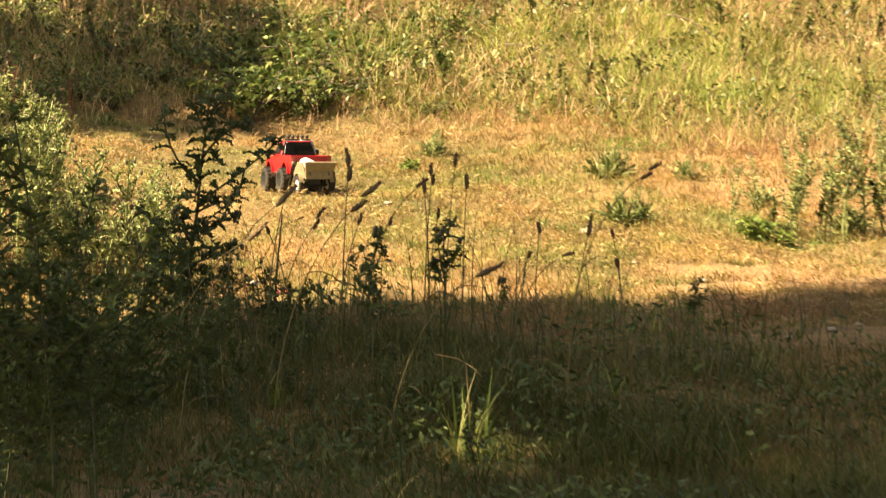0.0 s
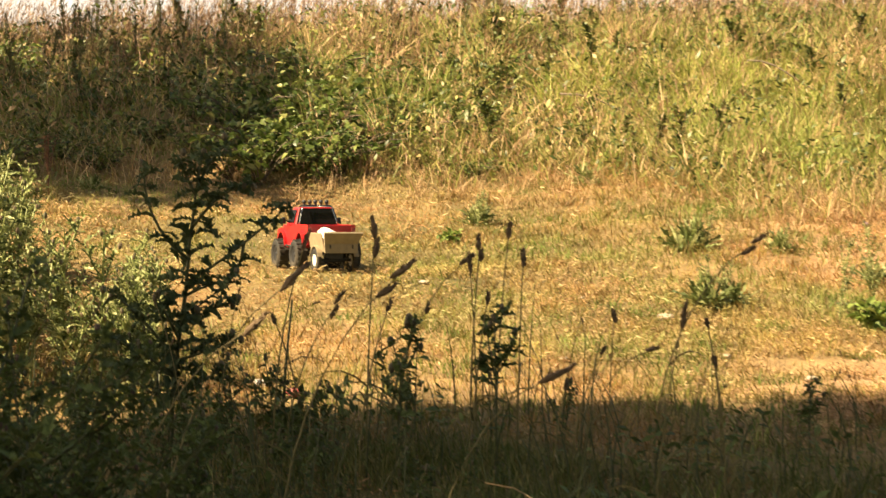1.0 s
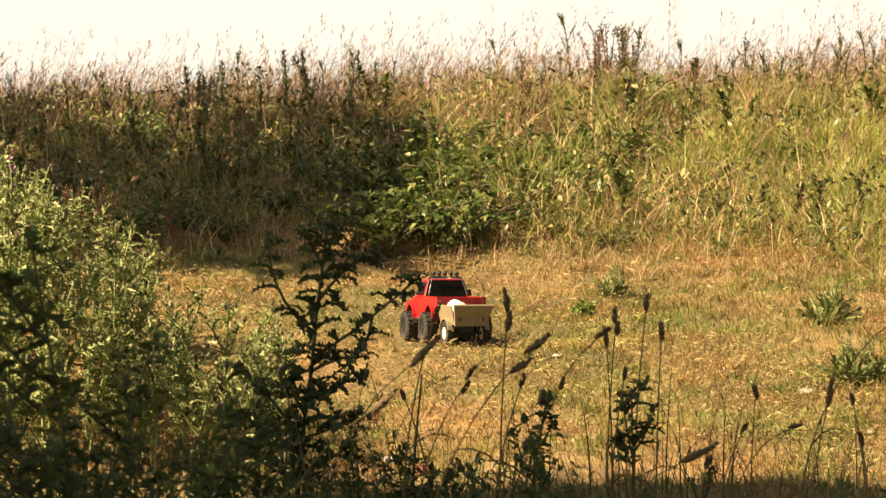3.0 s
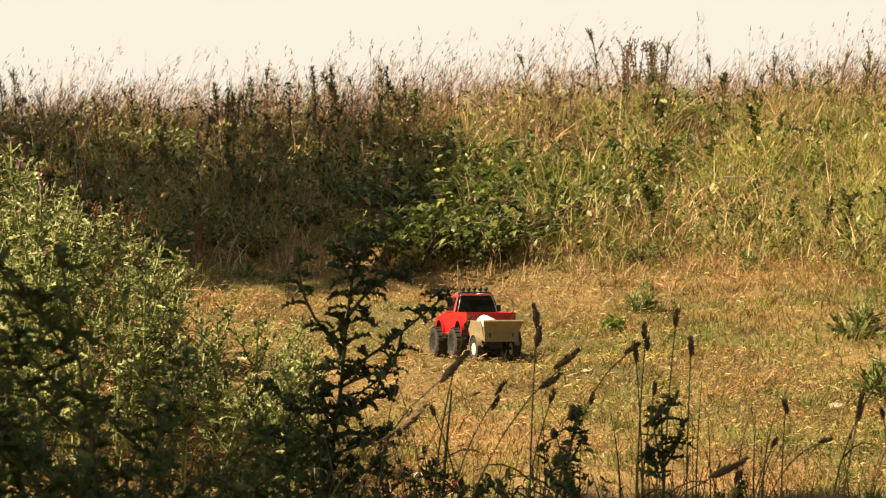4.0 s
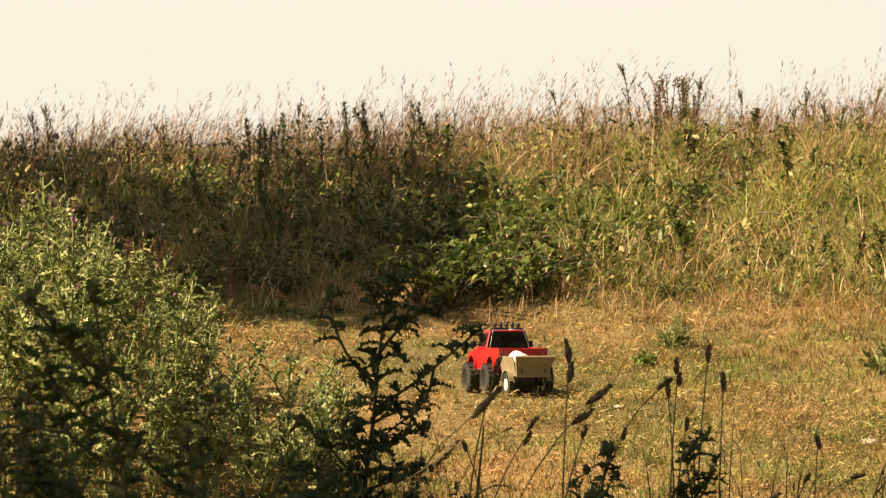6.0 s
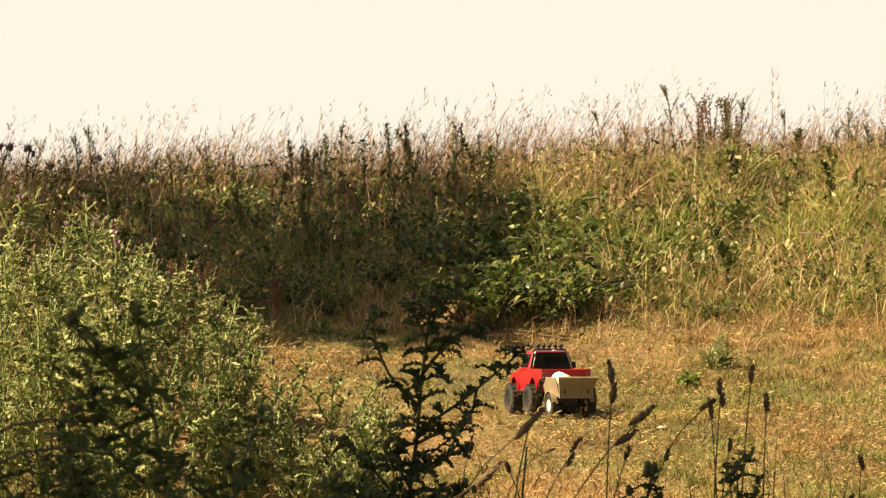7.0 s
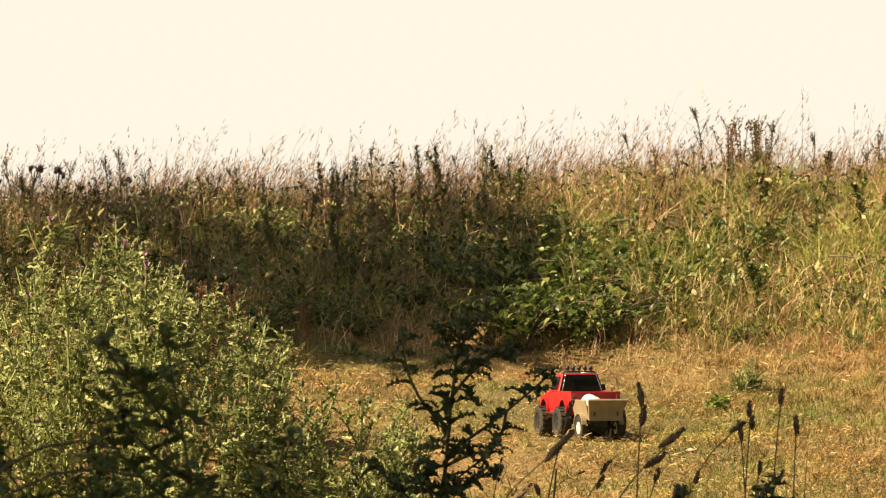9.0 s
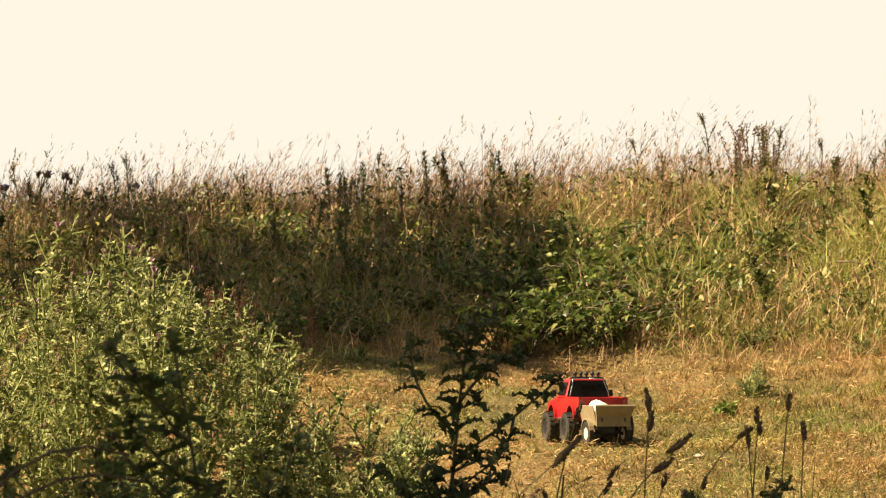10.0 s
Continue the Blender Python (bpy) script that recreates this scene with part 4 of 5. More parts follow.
# tall thistles in bloom on the far crest
mat_dark_bloom = leaf_material("dark_thistle_bloom", [(0.0, (0.30, 0.15, 0.28)), (1.0, (0.50, 0.30, 0.46))], None, through_share=0.2)


def bloom_stalk_meshes(seed):
    r = np.random.default_rng(seed)
    stem, heads, tufts = Build(), Build(), Build()
    pts = [np.array([0.02 * t * t, 0, 0.30 * t]) for t in np.linspace(0, 1, 5)]
    stem.add(*tube(pts, np.linspace(0.005, 0.003, 5), 5))
    for k in range(4):
        at = pts[-1] + np.array([r.uniform(-0.035, 0.035), r.uniform(-0.02, 0.02), r.uniform(-0.03, 0.02)])
        stem.add(*tube([along(pts, 0.75), at], [0.003, 0.002], 4))
        heads.add(*ball(at, 0.012, 1.1, 8, 5))
        for j in range(14):
            d = r.normal(0, 1, 3) * (0.7, 0.7, 0.3) + (0, 0, 1.0)
            tufts.add(*tube([at + (0, 0, 0.006), at + d * 0.017], [0.0035, 0.002], 3))
    return [("stem", stem.mesh("stem", mat_dark_stem)), ("bud", heads.mesh("bud", mat_bud)), ("flower", tufts.mesh("flower", mat_dark_bloom))]


bloom_kinds = [bloom_stalk_meshes(220 + k) for k in range(2)]
for i, (x, y, s) in enumerate([(-1.96, 22.3, 0.92), (-1.84, 22.3, 0.92), (-2.13, 22.3, 0.75), (-1.50, 22.4, 0.75)]):
    set_plant(bloom_kinds, i % 2, "flowering_thistle", "tall thistle with dark purple heads on the crest", "thistle", x, y, 40.0 * i, s, "crest thistles")


# ---- weeds of the bank ----
def bramble_meshes(seed, radius, height, count, leaf=(0.035, 0.07), leaf_mat=None):
    r = np.random.default_rng(seed)
    canes, leaves = Build(), Build()
    variants = [oval_leaf(1.0, r.uniform(0.5, 0.75), r.uniform(0.1, 0.4)) for _ in range(4)]
    for k in range(max(8, count // 14)):
        a = r.uniform(0, 6.28)
        d = np.array([np.cos(a), np.sin(a), 0]) * radius * r.uniform(0.4, 1.0)
        top = height * r.uniform(0.6, 1.1)
        pts = [d * s + np.array([0, 0, top * (1.9 * s - 1.05 * s * s)]) for s in np.linspace(0, 1, 6)]
        canes.add(*tube(pts, np.linspace(0.004, 0.0015, 6), 4))
        for j in range(14):
            p = along(pts, r.uniform(0.15, 1.0)) + r.normal(0, 0.02, 3)
            lv, lf = variants[int(r.integers(4))]
            leaves.add(placed(lv, p, r.uniform(0, 6.28), r.uniform(-0.9, 1.0), r.uniform(-0.9, 0.9), r.uniform(*leaf)), lf)
    return [("cane", canes.mesh("cane", mat_bark)), ("foliage", leaves.mesh("foliage", leaf_mat or mat_bramble))]


bramble_kinds = [bramble_meshes(150 + k, 0.34, 0.21, 460, (0.020, 0.045)) for k in range(5)]
big_kinds = [bramble_meshes(160 + k, 0.24, 0.24, 190, (0.026, 0.058)) for k in range(3)]
for i, (x, y, s) in enumerate([(0.58, 18.80, 0.6), (0.72, 18.95, 0.7), (0.62, 19.2, 0.9), (0.84, 19.2, 0.9), (0.70, 19.7, 1.1), (0.95, 19.8, 0.9), (0.52, 19.1, 0.8), (0.35, 18.7, 0.9), (0.22, 18.75, 0.8), (1.15, 20.3, 0.8), (1.5, 20.9, 0.8), (0.9, 20.6, 0.9),
                               (1.35, 19.4, 0.5), (1.75, 19.9, 0.6), (2.1, 20.7, 0.7), (2.6, 20.2, 0.6), (1.9, 21.4, 0.8), (2.5, 21.5, 0.8), (2.9, 21.2, 0.8),
                               (2.35, 22.2, 0.75), (2.6, 22.3, 0.8), (2.8, 22.1, 0.9), (3.05, 22.3, 0.85), (3.3, 22.2, 0.95), (3.6, 22.3, 0.9), (3.15, 21.8, 0.8), (2.1, 22.3, 0.6), (1.75, 22.2, 0.55), (3.9, 22.2, 0.9)]):
    set_plant(big_kinds, i % 3, "bramble_bush", "bramble with large bright-green leaves on the bank", "bramble", x, y, 130.0 * i, s, "brambles")
spots = [(0.40, 19.0, 1.15), (0.66, 19.0, 1.0), (0.58, 19.5, 1.2), (0.30, 19.6, 1.1), (0.86, 19.4, 0.8), (0.52, 20.1, 1.1), (0.62, 20.6, 1.0), (2.45, 15.85, 0.32), (2.62, 15.9, 0.36)]
r3 = np.random.default_rng(44)
while len(spots) < 118:
    x, y = float(r3.uniform(-2.6, 4.6)), float(r3.uniform(18.9, 22.6))
    if x > 2.2 and (x * 7.3) % 1 < 0.5:
        continue
    if y > foot_line(x) + 0.3 and all((x - a) ** 2 + (y - b) ** 2 > 0.03 for a, b, _ in spots):
        spots.append((x, y, float(r3.uniform(0.35, 1.0 if math.sin(2.3 * x + 1.9 * y) > -0.2 else 0.6))))
for i, (x, y, s) in enumerate(spots):
    set_plant(bramble_kinds, i % 5, "bramble_bush", "low bright-green bramble growing on the bank", "bramble", x, y, float(r3.uniform(0, 360)), s, "brambles")


def tall_weed_meshes(seed, height, twigs, leaf, mat, wide=0.33):
    """An upright stem with short rising twigs, each set with small leaves in loose clusters."""
    r = np.random.default_rng(seed)
    stem, leaves = Build(), Build()
    top = np.array([r.uniform(-0.08, 0.08), r.uniform(-0.08, 0.08), height])
    pts = [top * t + np.array([0.01 * math.sin(5 * t + seed), 0, 0]) for t in np.linspace(0, 1, 6)]
    stem.add(*tube(pts, np.linspace(0.006, 0.002, 6), 4))
    lines = [(pts, 0.3)]
    for k in range(twigs):
        p0, a, l = along(pts, r.uniform(0.3, 0.9)), r.uniform(0, 6.28), height * r.uniform(0.12, 0.3)
        tw = [p0 + np.array([np.cos(a) * 0.45, np.sin(a) * 0.45, 0.85]) * l * t for t in np.linspace(0, 1, 3)]
        leaves.add(*tube(tw, [0.003, 0.0022, 0.0014], 3))
        lines.append((tw, 0.25))
    lv, lf = oval_leaf(1.0, wide)
    for k, (line, t0) in enumerate(lines):
        for i in range(44 if k == 0 else 20):
            t = t0 + (1 - t0) * r.uniform(0, 1) ** 0.8
            leaves.add(placed(lv, along(line, t), r.uniform(0, 6.28), r.uniform(-0.2, 1.2), r.uniform(-0.6, 0.6), leaf * r.uniform(0.5, 1.2) * (1.3 - 0.6 * t)), lf)
    return [("stem", stem.mesh("stem", mat_dark_stem)), ("foliage", leaves.mesh("foliage", mat))]


def column_weed_meshes(seed, height):
    """An upright stem thickly set with rising leaves and short shoots, narrowing to the top."""
    r = np.random.default_rng(seed)
    stem, leaves = Build(), Build()
    pts = [np.array([0.012 * math.sin(4 * t + seed), 0.01 * math.sin(3 * t), height * t]) for t in np.linspace(0, 1, 7)]
    stem.add(*tube(pts, np.linspace(0.006, 0.002, 7), 5))
    lv, lf = oval_leaf(1.0, 0.30)
    for k in range(30):
        t0 = 0.22 + 0.74 * k / 30
        a, l = k * 2.4, 0.075 * (1.12 - t0) * r.uniform(0.6, 1.2)
        p0 = along(pts, t0)
        tw = [p0 + np.array([np.cos(a) * 0.62, np.sin(a) * 0.62, 0.75]) * l * t for t in (0.0, 0.5, 1.0)]
        leaves.add(*tube(tw, [0.0024, 0.002, 0.001], 3))
        for i in range(8):
            leaves.add(placed(lv, along(tw, r.uniform(0.1, 1.0)), a + r.uniform(-2, 2), r.uniform(0.2, 1.2), r.uniform(-0.5, 0.5), r.uniform(0.014, 0.030)), lf)
    return [("stem", stem.mesh("stem", mat_dark_stem)), ("foliage", leaves.mesh("foliage", mat_weed))]


weed_kinds = [tall_weed_meshes(170 + k, 0.40, 5 + 3 * (k % 3), 0.020 + 0.005 * (k % 2), mat_weed) for k in range(6)]
WEEDS = [(1.36, 22.6, 1.15), (1.55, 22.4, 1.1), (1.60, 22.6, 1.05), (1.50, 22.7, 1.0), (-1.40, 22.5, 0.7), (2.6, 22.5, 0.95), (2.2, 22.6, 0.9), (3.2, 22.6, 0.9)]
for k in range(75):
    WEEDS.append((float(r3.uniform(-2.5, 0.35)), float(r3.uniform(20.2, 22.9)), float(r3.uniform(0.45, 0.95))))
for k in range(60):
    WEEDS.append((float(r3.uniform(0.9, 4.4)), float(r3.uniform(21.6, 23.0)), float(r3.uniform(0.5, 0.95))))
for i, (x, y, s) in enumerate(WEEDS):
    set_plant(weed_kinds, (i * 5 + i // 6) % 6, "tall_weed", "upright dark leafy weed near the crest", "weed", x, y, float(r3.uniform(0, 360)), s, "crest weeds")
column_kinds = [column_weed_meshes(176 + k, 0.42) for k in range(4)]
for i, (x, y, s) in enumerate([(-0.56, 22.3, 0.85), (-0.49, 22.2, 0.78), (-0.39, 22.3, 0.86), (-0.09, 22.2, 0.96), (0.0, 22.3, 0.94), (0.28, 22.3, 0.84), (-0.83, 22.2, 0.68),
                               (-0.70, 21.8, 0.8), (-0.20, 21.7, 0.8), (0.35, 21.6, 0.85), (-1.3, 21.4, 0.85), (-0.45, 21.3, 0.85)]):
    set_plant(column_kinds, i % 4, "tall_weed", "tall dark-green leafy weed standing like a column", "weed", x, y, 77.0 * i, s, "crest weeds")
leafy_kinds = [tall_weed_meshes(180 + k, 0.26, 6, 0.034, mat_leafy, 0.45) for k in range(6)]
for i in range(150):
    x, y = float(r3.uniform(-2.4, 4.6)), float(r3.uniform(18.7, 22.6))
    if y < foot_line(x) + 0.6 or (x < 0.3 and y < 19.4):
        continue
    set_plant(leafy_kinds, (i * 5 + i // 6) % 6, "leafy_weed", "yellow-green leafy weed on the bank", "weed", x, y, float(r3.uniform(0, 360)), float(r3.uniform(0.45, 1.15)), "bank weeds")

# leafy weeds and thistles where the turf ends beside the trodden soil
for i, (x, y, s) in enumerate([(2.72, 15.55, 0.8), (2.80, 15.8, 1.0), (2.95, 15.6, 0.9), (3.05, 15.75, 1.0), (2.50, 15.65, 0.7), (2.68, 16.0, 0.8)]):
    set_plant(leafy_kinds, i % 6, "leafy_weed", "yellow-green leafy weed on the bank", "weed", x, y, 53.0 * i, s, "bank weeds")
for i, (x, y, s) in enumerate([(2.75, 15.6, 1.0), (2.85, 15.75, 1.15), (2.93, 15.65, 1.05), (3.02, 15.6, 1.1), (2.66, 15.85, 0.9), (2.60, 15.6, 0.7)]):
    set_plant(short_kinds, i % 4, "thistle_plant", SHORT_LABEL, "thistle", x, y, 61.0 * i, s, "sunlit thistles")


def dock_meshes(seed):
    r = np.random.default_rng(seed)
    stem, seeds = Build(), Build()
    for k in range(5):
        a = r.uniform(0, 6.28)
        d = np.array([np.cos(a), np.sin(a), 0]) * r.uniform(0.0, 0.12)
        pts = [np.array([0, 0, 0.42 * t]) + d * t * t for t in np.linspace(0, 1, 5)]
        stem.add(*tube(pts, np.linspace(0.004, 0.0015, 5), 4))
        for i in range(34):
            p = along(pts, r.uniform(0.4, 1.0)) + r.normal(0, 0.007, 3)
            seeds.add(*ball(p, r.uniform(0.003, 0.006), 1.2, 4, 2))
    return [("stem", stem.mesh("stem", mat_dock)), ("seed_spray", seeds.mesh("seed_spray", mat_dock))]


dock_kinds = [dock_meshes(190 + k) for k in range(2)]
for i, (x, y, s) in enumerate([(-0.86, 17.8, 1.0), (-0.90, 18.1, 0.9), (-0.52, 18.4, 0.6), (-0.78, 18.2, 0.8), (-1.55, 18.6, 1.0), (1.50, 22.5, 1.05), (1.57, 22.6, 1.0), (1.44, 22.6, 0.9), (1.62, 22.5, 0.85)]):
    set_plant(dock_kinds, i % 2, "dock_stalk", "rust-red dock stalks gone to seed", "dock", x, y, float(r3.uniform(0, 360)), s, "dock stalks")


# a pale straw, snapped over, in the sunlit tussock
zs = float(ground_z(0.91, 11.36))
snapped = new("bent_straw", Build().add(*tube([(0.925, 11.36, zs), (0.918, 11.36, zs + 0.20), (0.905, 11.35, zs + 0.335), (0.875, 11.34, zs + 0.352), (0.80, 11.32, zs + 0.368)], [0.0026, 0.0024, 0.0022, 0.002, 0.0012], 5))
              .add(*tube([(0.905, 11.35, zs + 0.335), (0.93, 11.34, zs + 0.32), (0.96, 11.33, zs + 0.29)], [0.002, 0.002, 0.001], 4)).mesh("bent_straw", mat_pink, True))
tagged(snapped, "pale snapped straw leaning out of a sunlit tussock", "straw")


# bent stems arching over the shaded thistles
for x0, x1, y0, top in ((-1.25, -0.62, 9.0, 1.13), (-1.30, -0.60, 9.2, 1.05), (-1.1, -0.72, 9.1, 0.86)):
    pts = [(x0 + (x1 - x0) * t ** 1.4, y0 + 0.1 * t, float(ground_z(x0, y0)) + top * math.sin(1.75 * t)) for t in np.linspace(0, 1, 12)]
    bent = new("bent_stalk", Build().add(*tube(pts, np.linspace(0.006, 0.003, 12), 6)).mesh("bent_stalk", mat_bark, True))
    tagged(bent, "long bent dry stalk arching among shaded thistles", "stalk", "bent stalks")


# a broad-leaved dock at the edge of the shade, each leaf a part
dock = thing("dock_plant", "dark green dock with broad drooping leaves beside the wrapper", "dock", stand(0.33, 13.70))
rd = np.random.default_rng(77)
for k in range(13):
    a, l = rd.uniform(0, 6.28), rd.uniform(0.13, 0.20)
    t = np.linspace(0, 1, 7)
    rise = rd.uniform(0.7, 1.3)
    spine = np.stack([np.cos(a) * l * t * 0.8, np.sin(a) * l * t * 0.8, l * (rise * t - 0.75 * t * t) + 0.02 * k / 13], -1)
    wide = np.sin(np.pi * np.clip(t * 0.9 + 0.07, 0, 1)) ** 0.8 * l * 0.18
    off = np.stack([-np.sin(a) * wide, np.cos(a) * wide, 0.3 * wide + 0.004 * np.sin(9 * t + k)], -1)
    b = Build().add(np.concatenate([spine - off * (1, 1, -1), spine, spine + off]), [(c * 7 + i, c * 7 + i + 1, c * 7 + i + 8, c * 7 + i + 7) for c in range(2) for i in range(6)])
    part("leaf", b.mesh("leaf", mat_shade_grass, True), dock)
part("stalk", Build().add(*tube([(0, 0, 0), (0.01, 0, 0.2), (0.03, 0, 0.42)], [0.006, 0.005, 0.003], 6)).mesh("stalk", mat_dark_stem, True), dock)


# dead stalks lying over the bank
for x0, y0, x1, y1, lift in ((1.70, 19.9, 2.25, 19.6, 0.16), (1.15, 19.7, 1.6, 19.6, 0.12), (2.6, 20.4, 3.0, 20.1, 0.18)):
    za, zb = float(ground_z(x0, y0)), float(ground_z(x1, y1))
    pts = [(x0 + (x1 - x0) * t, y0 + (y1 - y0) * t, za + (zb - za) * t + lift * (1 - t) ** 0.5 + 0.02 * math.sin(7 * t)) for t in np.linspace(0, 1, 8)]
    stalk = new("dead_stalk", Build().add(*tube(pts, np.linspace(0.005, 0.003, 8), 5)).mesh("dead_stalk", mat_bark, True))
    tagged(stalk, "dead brown stalk lying over the bank's growth", "stalk", "dead stalks")


# low rosettes on the open turf
def tuft_meshes(seed, radius):
    r = np.random.default_rng(seed)
    leaves = Build()
    for i in range(95):
        lv, lf = jagged_leaf(r, 1.0, r.uniform(0.14, 0.26), 4, r.uniform(-0.2, 0.6), 0.15)
        leaves.add(placed(lv, r.normal(0, 0.02, 3) * (1, 1, 0), r.uniform(0, 6.28), r.uniform(0.2, 1.5), r.uniform(-0.6, 0.6), radius * r.uniform(0.4, 1.1)), lf)
    return [("foliage", leaves.mesh("foliage", mat_thistle))]


tuft_kinds = [tuft_meshes(200 + k, 0.15) for k in range(3)]
for i, (x, y, s) in enumerate([(1.20, 17.88, 0.7), (1.97, 17.13, 0.95), (2.32, 17.1, 0.65), (1.89, 15.78, 0.95), (1.98, 15.85, 0.7), (2.9, 15.9, 0.9), (2.6, 16.6, 0.8), (-0.35, 18.7, 0.5), (1.7, 18.6, 0.7), (3.3, 17.3, 1.0)]):
    set_plant(tuft_kinds, i % 3, "thistle_rosette", "low green thistle tuft on dry turf", "weed", x, y, float(r3.uniform(0, 360)), s, "rosettes")
mat_broad = leaf_material("broad_weed_leaf", [(0.0, (0.09, 0.14, 0.03)), (0.6, (0.19, 0.26, 0.055)), (1.0, (0.34, 0.38, 0.11))], None, through_share=0.3)
# small upright thistles among the rosettes
for i, (x, y, s) in enumerate([(1.20, 17.80, 0.40), (1.23, 17.85, 0.32), (1.90, 15.80, 0.48), (1.96, 15.86, 0.40), (1.86, 15.84, 0.36), (1.98, 17.10, 0.38), (1.93, 17.16, 0.30), (2.04, 17.14, 0.34), (2.32, 17.05, 0.30)]):
    set_plant(short_kinds, i % 4, "thistle_plant", SHORT_LABEL, "thistle", x, y, 83.0 * i, s, "sunlit thistles")
broad = bramble_meshes(210, 0.10, 0.13, 110, (0.04, 0.075), mat_broad)
for x, y, s in ((1.07, 17.34, 0.45), (2.42, 15.42, 0.75), (2.54, 15.40, 0.55)):
    set_plant([broad], 0, "broadleaf_weed", "small bright broad-leaved weed on the turf", "weed", x, y, float(r3.uniform(0, 360)), s, "broadleaf weeds")


# ---- stones and litter ----
def lumpy(seed, r, flat, rough=0.18):
    rr = np.random.default_rng(seed)
    v, f = ball((0, 0, 0), r, flat, 10, 6)
    v = np.array(v) * (1 + rr.uniform(-rough, rough, (len(v), 1)))
    return Build().add(v, f)


for i, (x, y, s) in enumerate([(1.72, 15.57, 0.035), (2.48, 13.6, 0.022), (2.3, 13.5, 0.018), (2.6, 13.7, 0.020), (1.85, 14.9, 0.02), (0.9, 16.2, 0.018), (2.1, 14.6, 0.025), (1.3, 14.8, 0.016), (1.45, 15.9, 0.015)]):
    st = new("stone", lumpy(230 + i, s, 0.45).mesh("stone", mat_stone, True))
    st.matrix_world = pose(x, y, float(ground_z(x, y)) + s * 0.25)
    tagged(st, "small pale stone lying on the turf", "stone", "stones")
for i, (x, y, s, mt) in enumerate([(0.385, 14.33, 0.034, mat_litter), (0.36, 14.40, 0.018, mat_litter_white), (0.28, 14.6, 0.03, mat_litter_white)]):
    st = new("crumpled_wrapper", lumpy(250 + i, s * 0.8, 0.55, 0.45).mesh("crumpled_wrapper", mt))
    st.matrix_world = pose(x, y, float(ground_z(x, y)) + s * 0.4)
    tagged(st, "crumpled red wrapper lying in the grass" if mt is mat_litter else "crumpled whitish wrapper lying in the grass", "litter")


# ---- the model pickup truck and its trailer ----
def box(lo, hi, taper=(1, 1), shift=0.0):
    """A block from lo to hi whose top is scaled by taper in x and y and shifted along y."""
    (x0, y0, z0), (x1, y1, z1) = lo, hi
    cx, cy = (x0 + x1) / 2, (y0 + y1) / 2
    v = [(x, y, z0) for x, y in ((x0, y0), (x1, y0), (x1, y1), (x0, y1))]
    v += [(cx + (x - cx) * taper[0], cy + (y - cy) * taper[1] + shift, z1) for x, y, _ in v[:4]]
    return v, [(3, 2, 1, 0), (4, 5, 6, 7), (0, 1, 5, 4), (1, 2, 6, 5), (2, 3, 7, 6), (3, 0, 4, 7)]


def rounded(build, name, mat, width=0.004, seg=2):
    """The gathered blocks with bevelled edges."""
    me = build.mesh(name, mat)
    bm = bmesh.new()
    bm.from_mesh(me)
    bmesh.ops.recalc_face_normals(bm, faces=bm.faces)
    if width:
        bmesh.ops.bevel(bm, geom=list(bm.edges), offset=width, segments=seg, affect="EDGES", profile=0.6)
    bm.to_mesh(me)
    bm.free()
    return me


def lathe(profile, sides=24):
    """A wheel about the x axis from (x, radius) pairs."""
    v, f = [], []
    k = len(profile)
    for j in range(sides):
        a = 2 * math.pi * j / sides
        v += [(x, r * math.cos(a), r * math.sin(a)) for x, r in profile]
    for j in range(sides):
        for i in range(k - 1):
            a, b = j * k + i, ((j + 1) % sides) * k + i
            f.append((a, a + 1, b + 1, b))
    return v, f


def wheel_meshes(r, w):
    t = Build().add(*lathe([(-w * 0.36, r * 0.46), (-w * 0.47, r * 0.58), (-w / 2, r * 0.74), (-w * 0.46, r * 0.87), (-w * 0.33, r * 0.96), (0, r * 0.985), (w * 0.33, r * 0.96), (w * 0.46, r * 0.87), (w / 2, r * 0.74), (w * 0.47, r * 0.58), (w * 0.36, r * 0.46)], 28))
    for j in range(18):
        a = 2 * math.pi * j / 18
        for s in (-1, 1):
            c = np.array(box((min(0, s * w * 0.40), -r * 0.08, r * 0.90), (max(0, s * w * 0.40), r * 0.08, r * 1.01))[0])
            a2 = a + (0.17 if s > 0 else 0)
            rot = np.array([[1, 0, 0], [0, math.cos(a2), -math.sin(a2)], [0, math.sin(a2), math.cos(a2)]])
            t.add(c @ rot.T, box((0, 0, 0), (1, 1, 1))[1])
    rim = Build().add(*lathe([(-w * 0.42, 0.0), (-w * 0.30, r * 0.16), (-w * 0.26, r * 0.36), (-w * 0.40, r * 0.48), (w * 0.40, r * 0.48), (w * 0.26, r * 0.36), (w * 0.30, r * 0.16), (w * 0.42, 0.0)], 20))
    return t.mesh("tyre", mat_tyre), rim


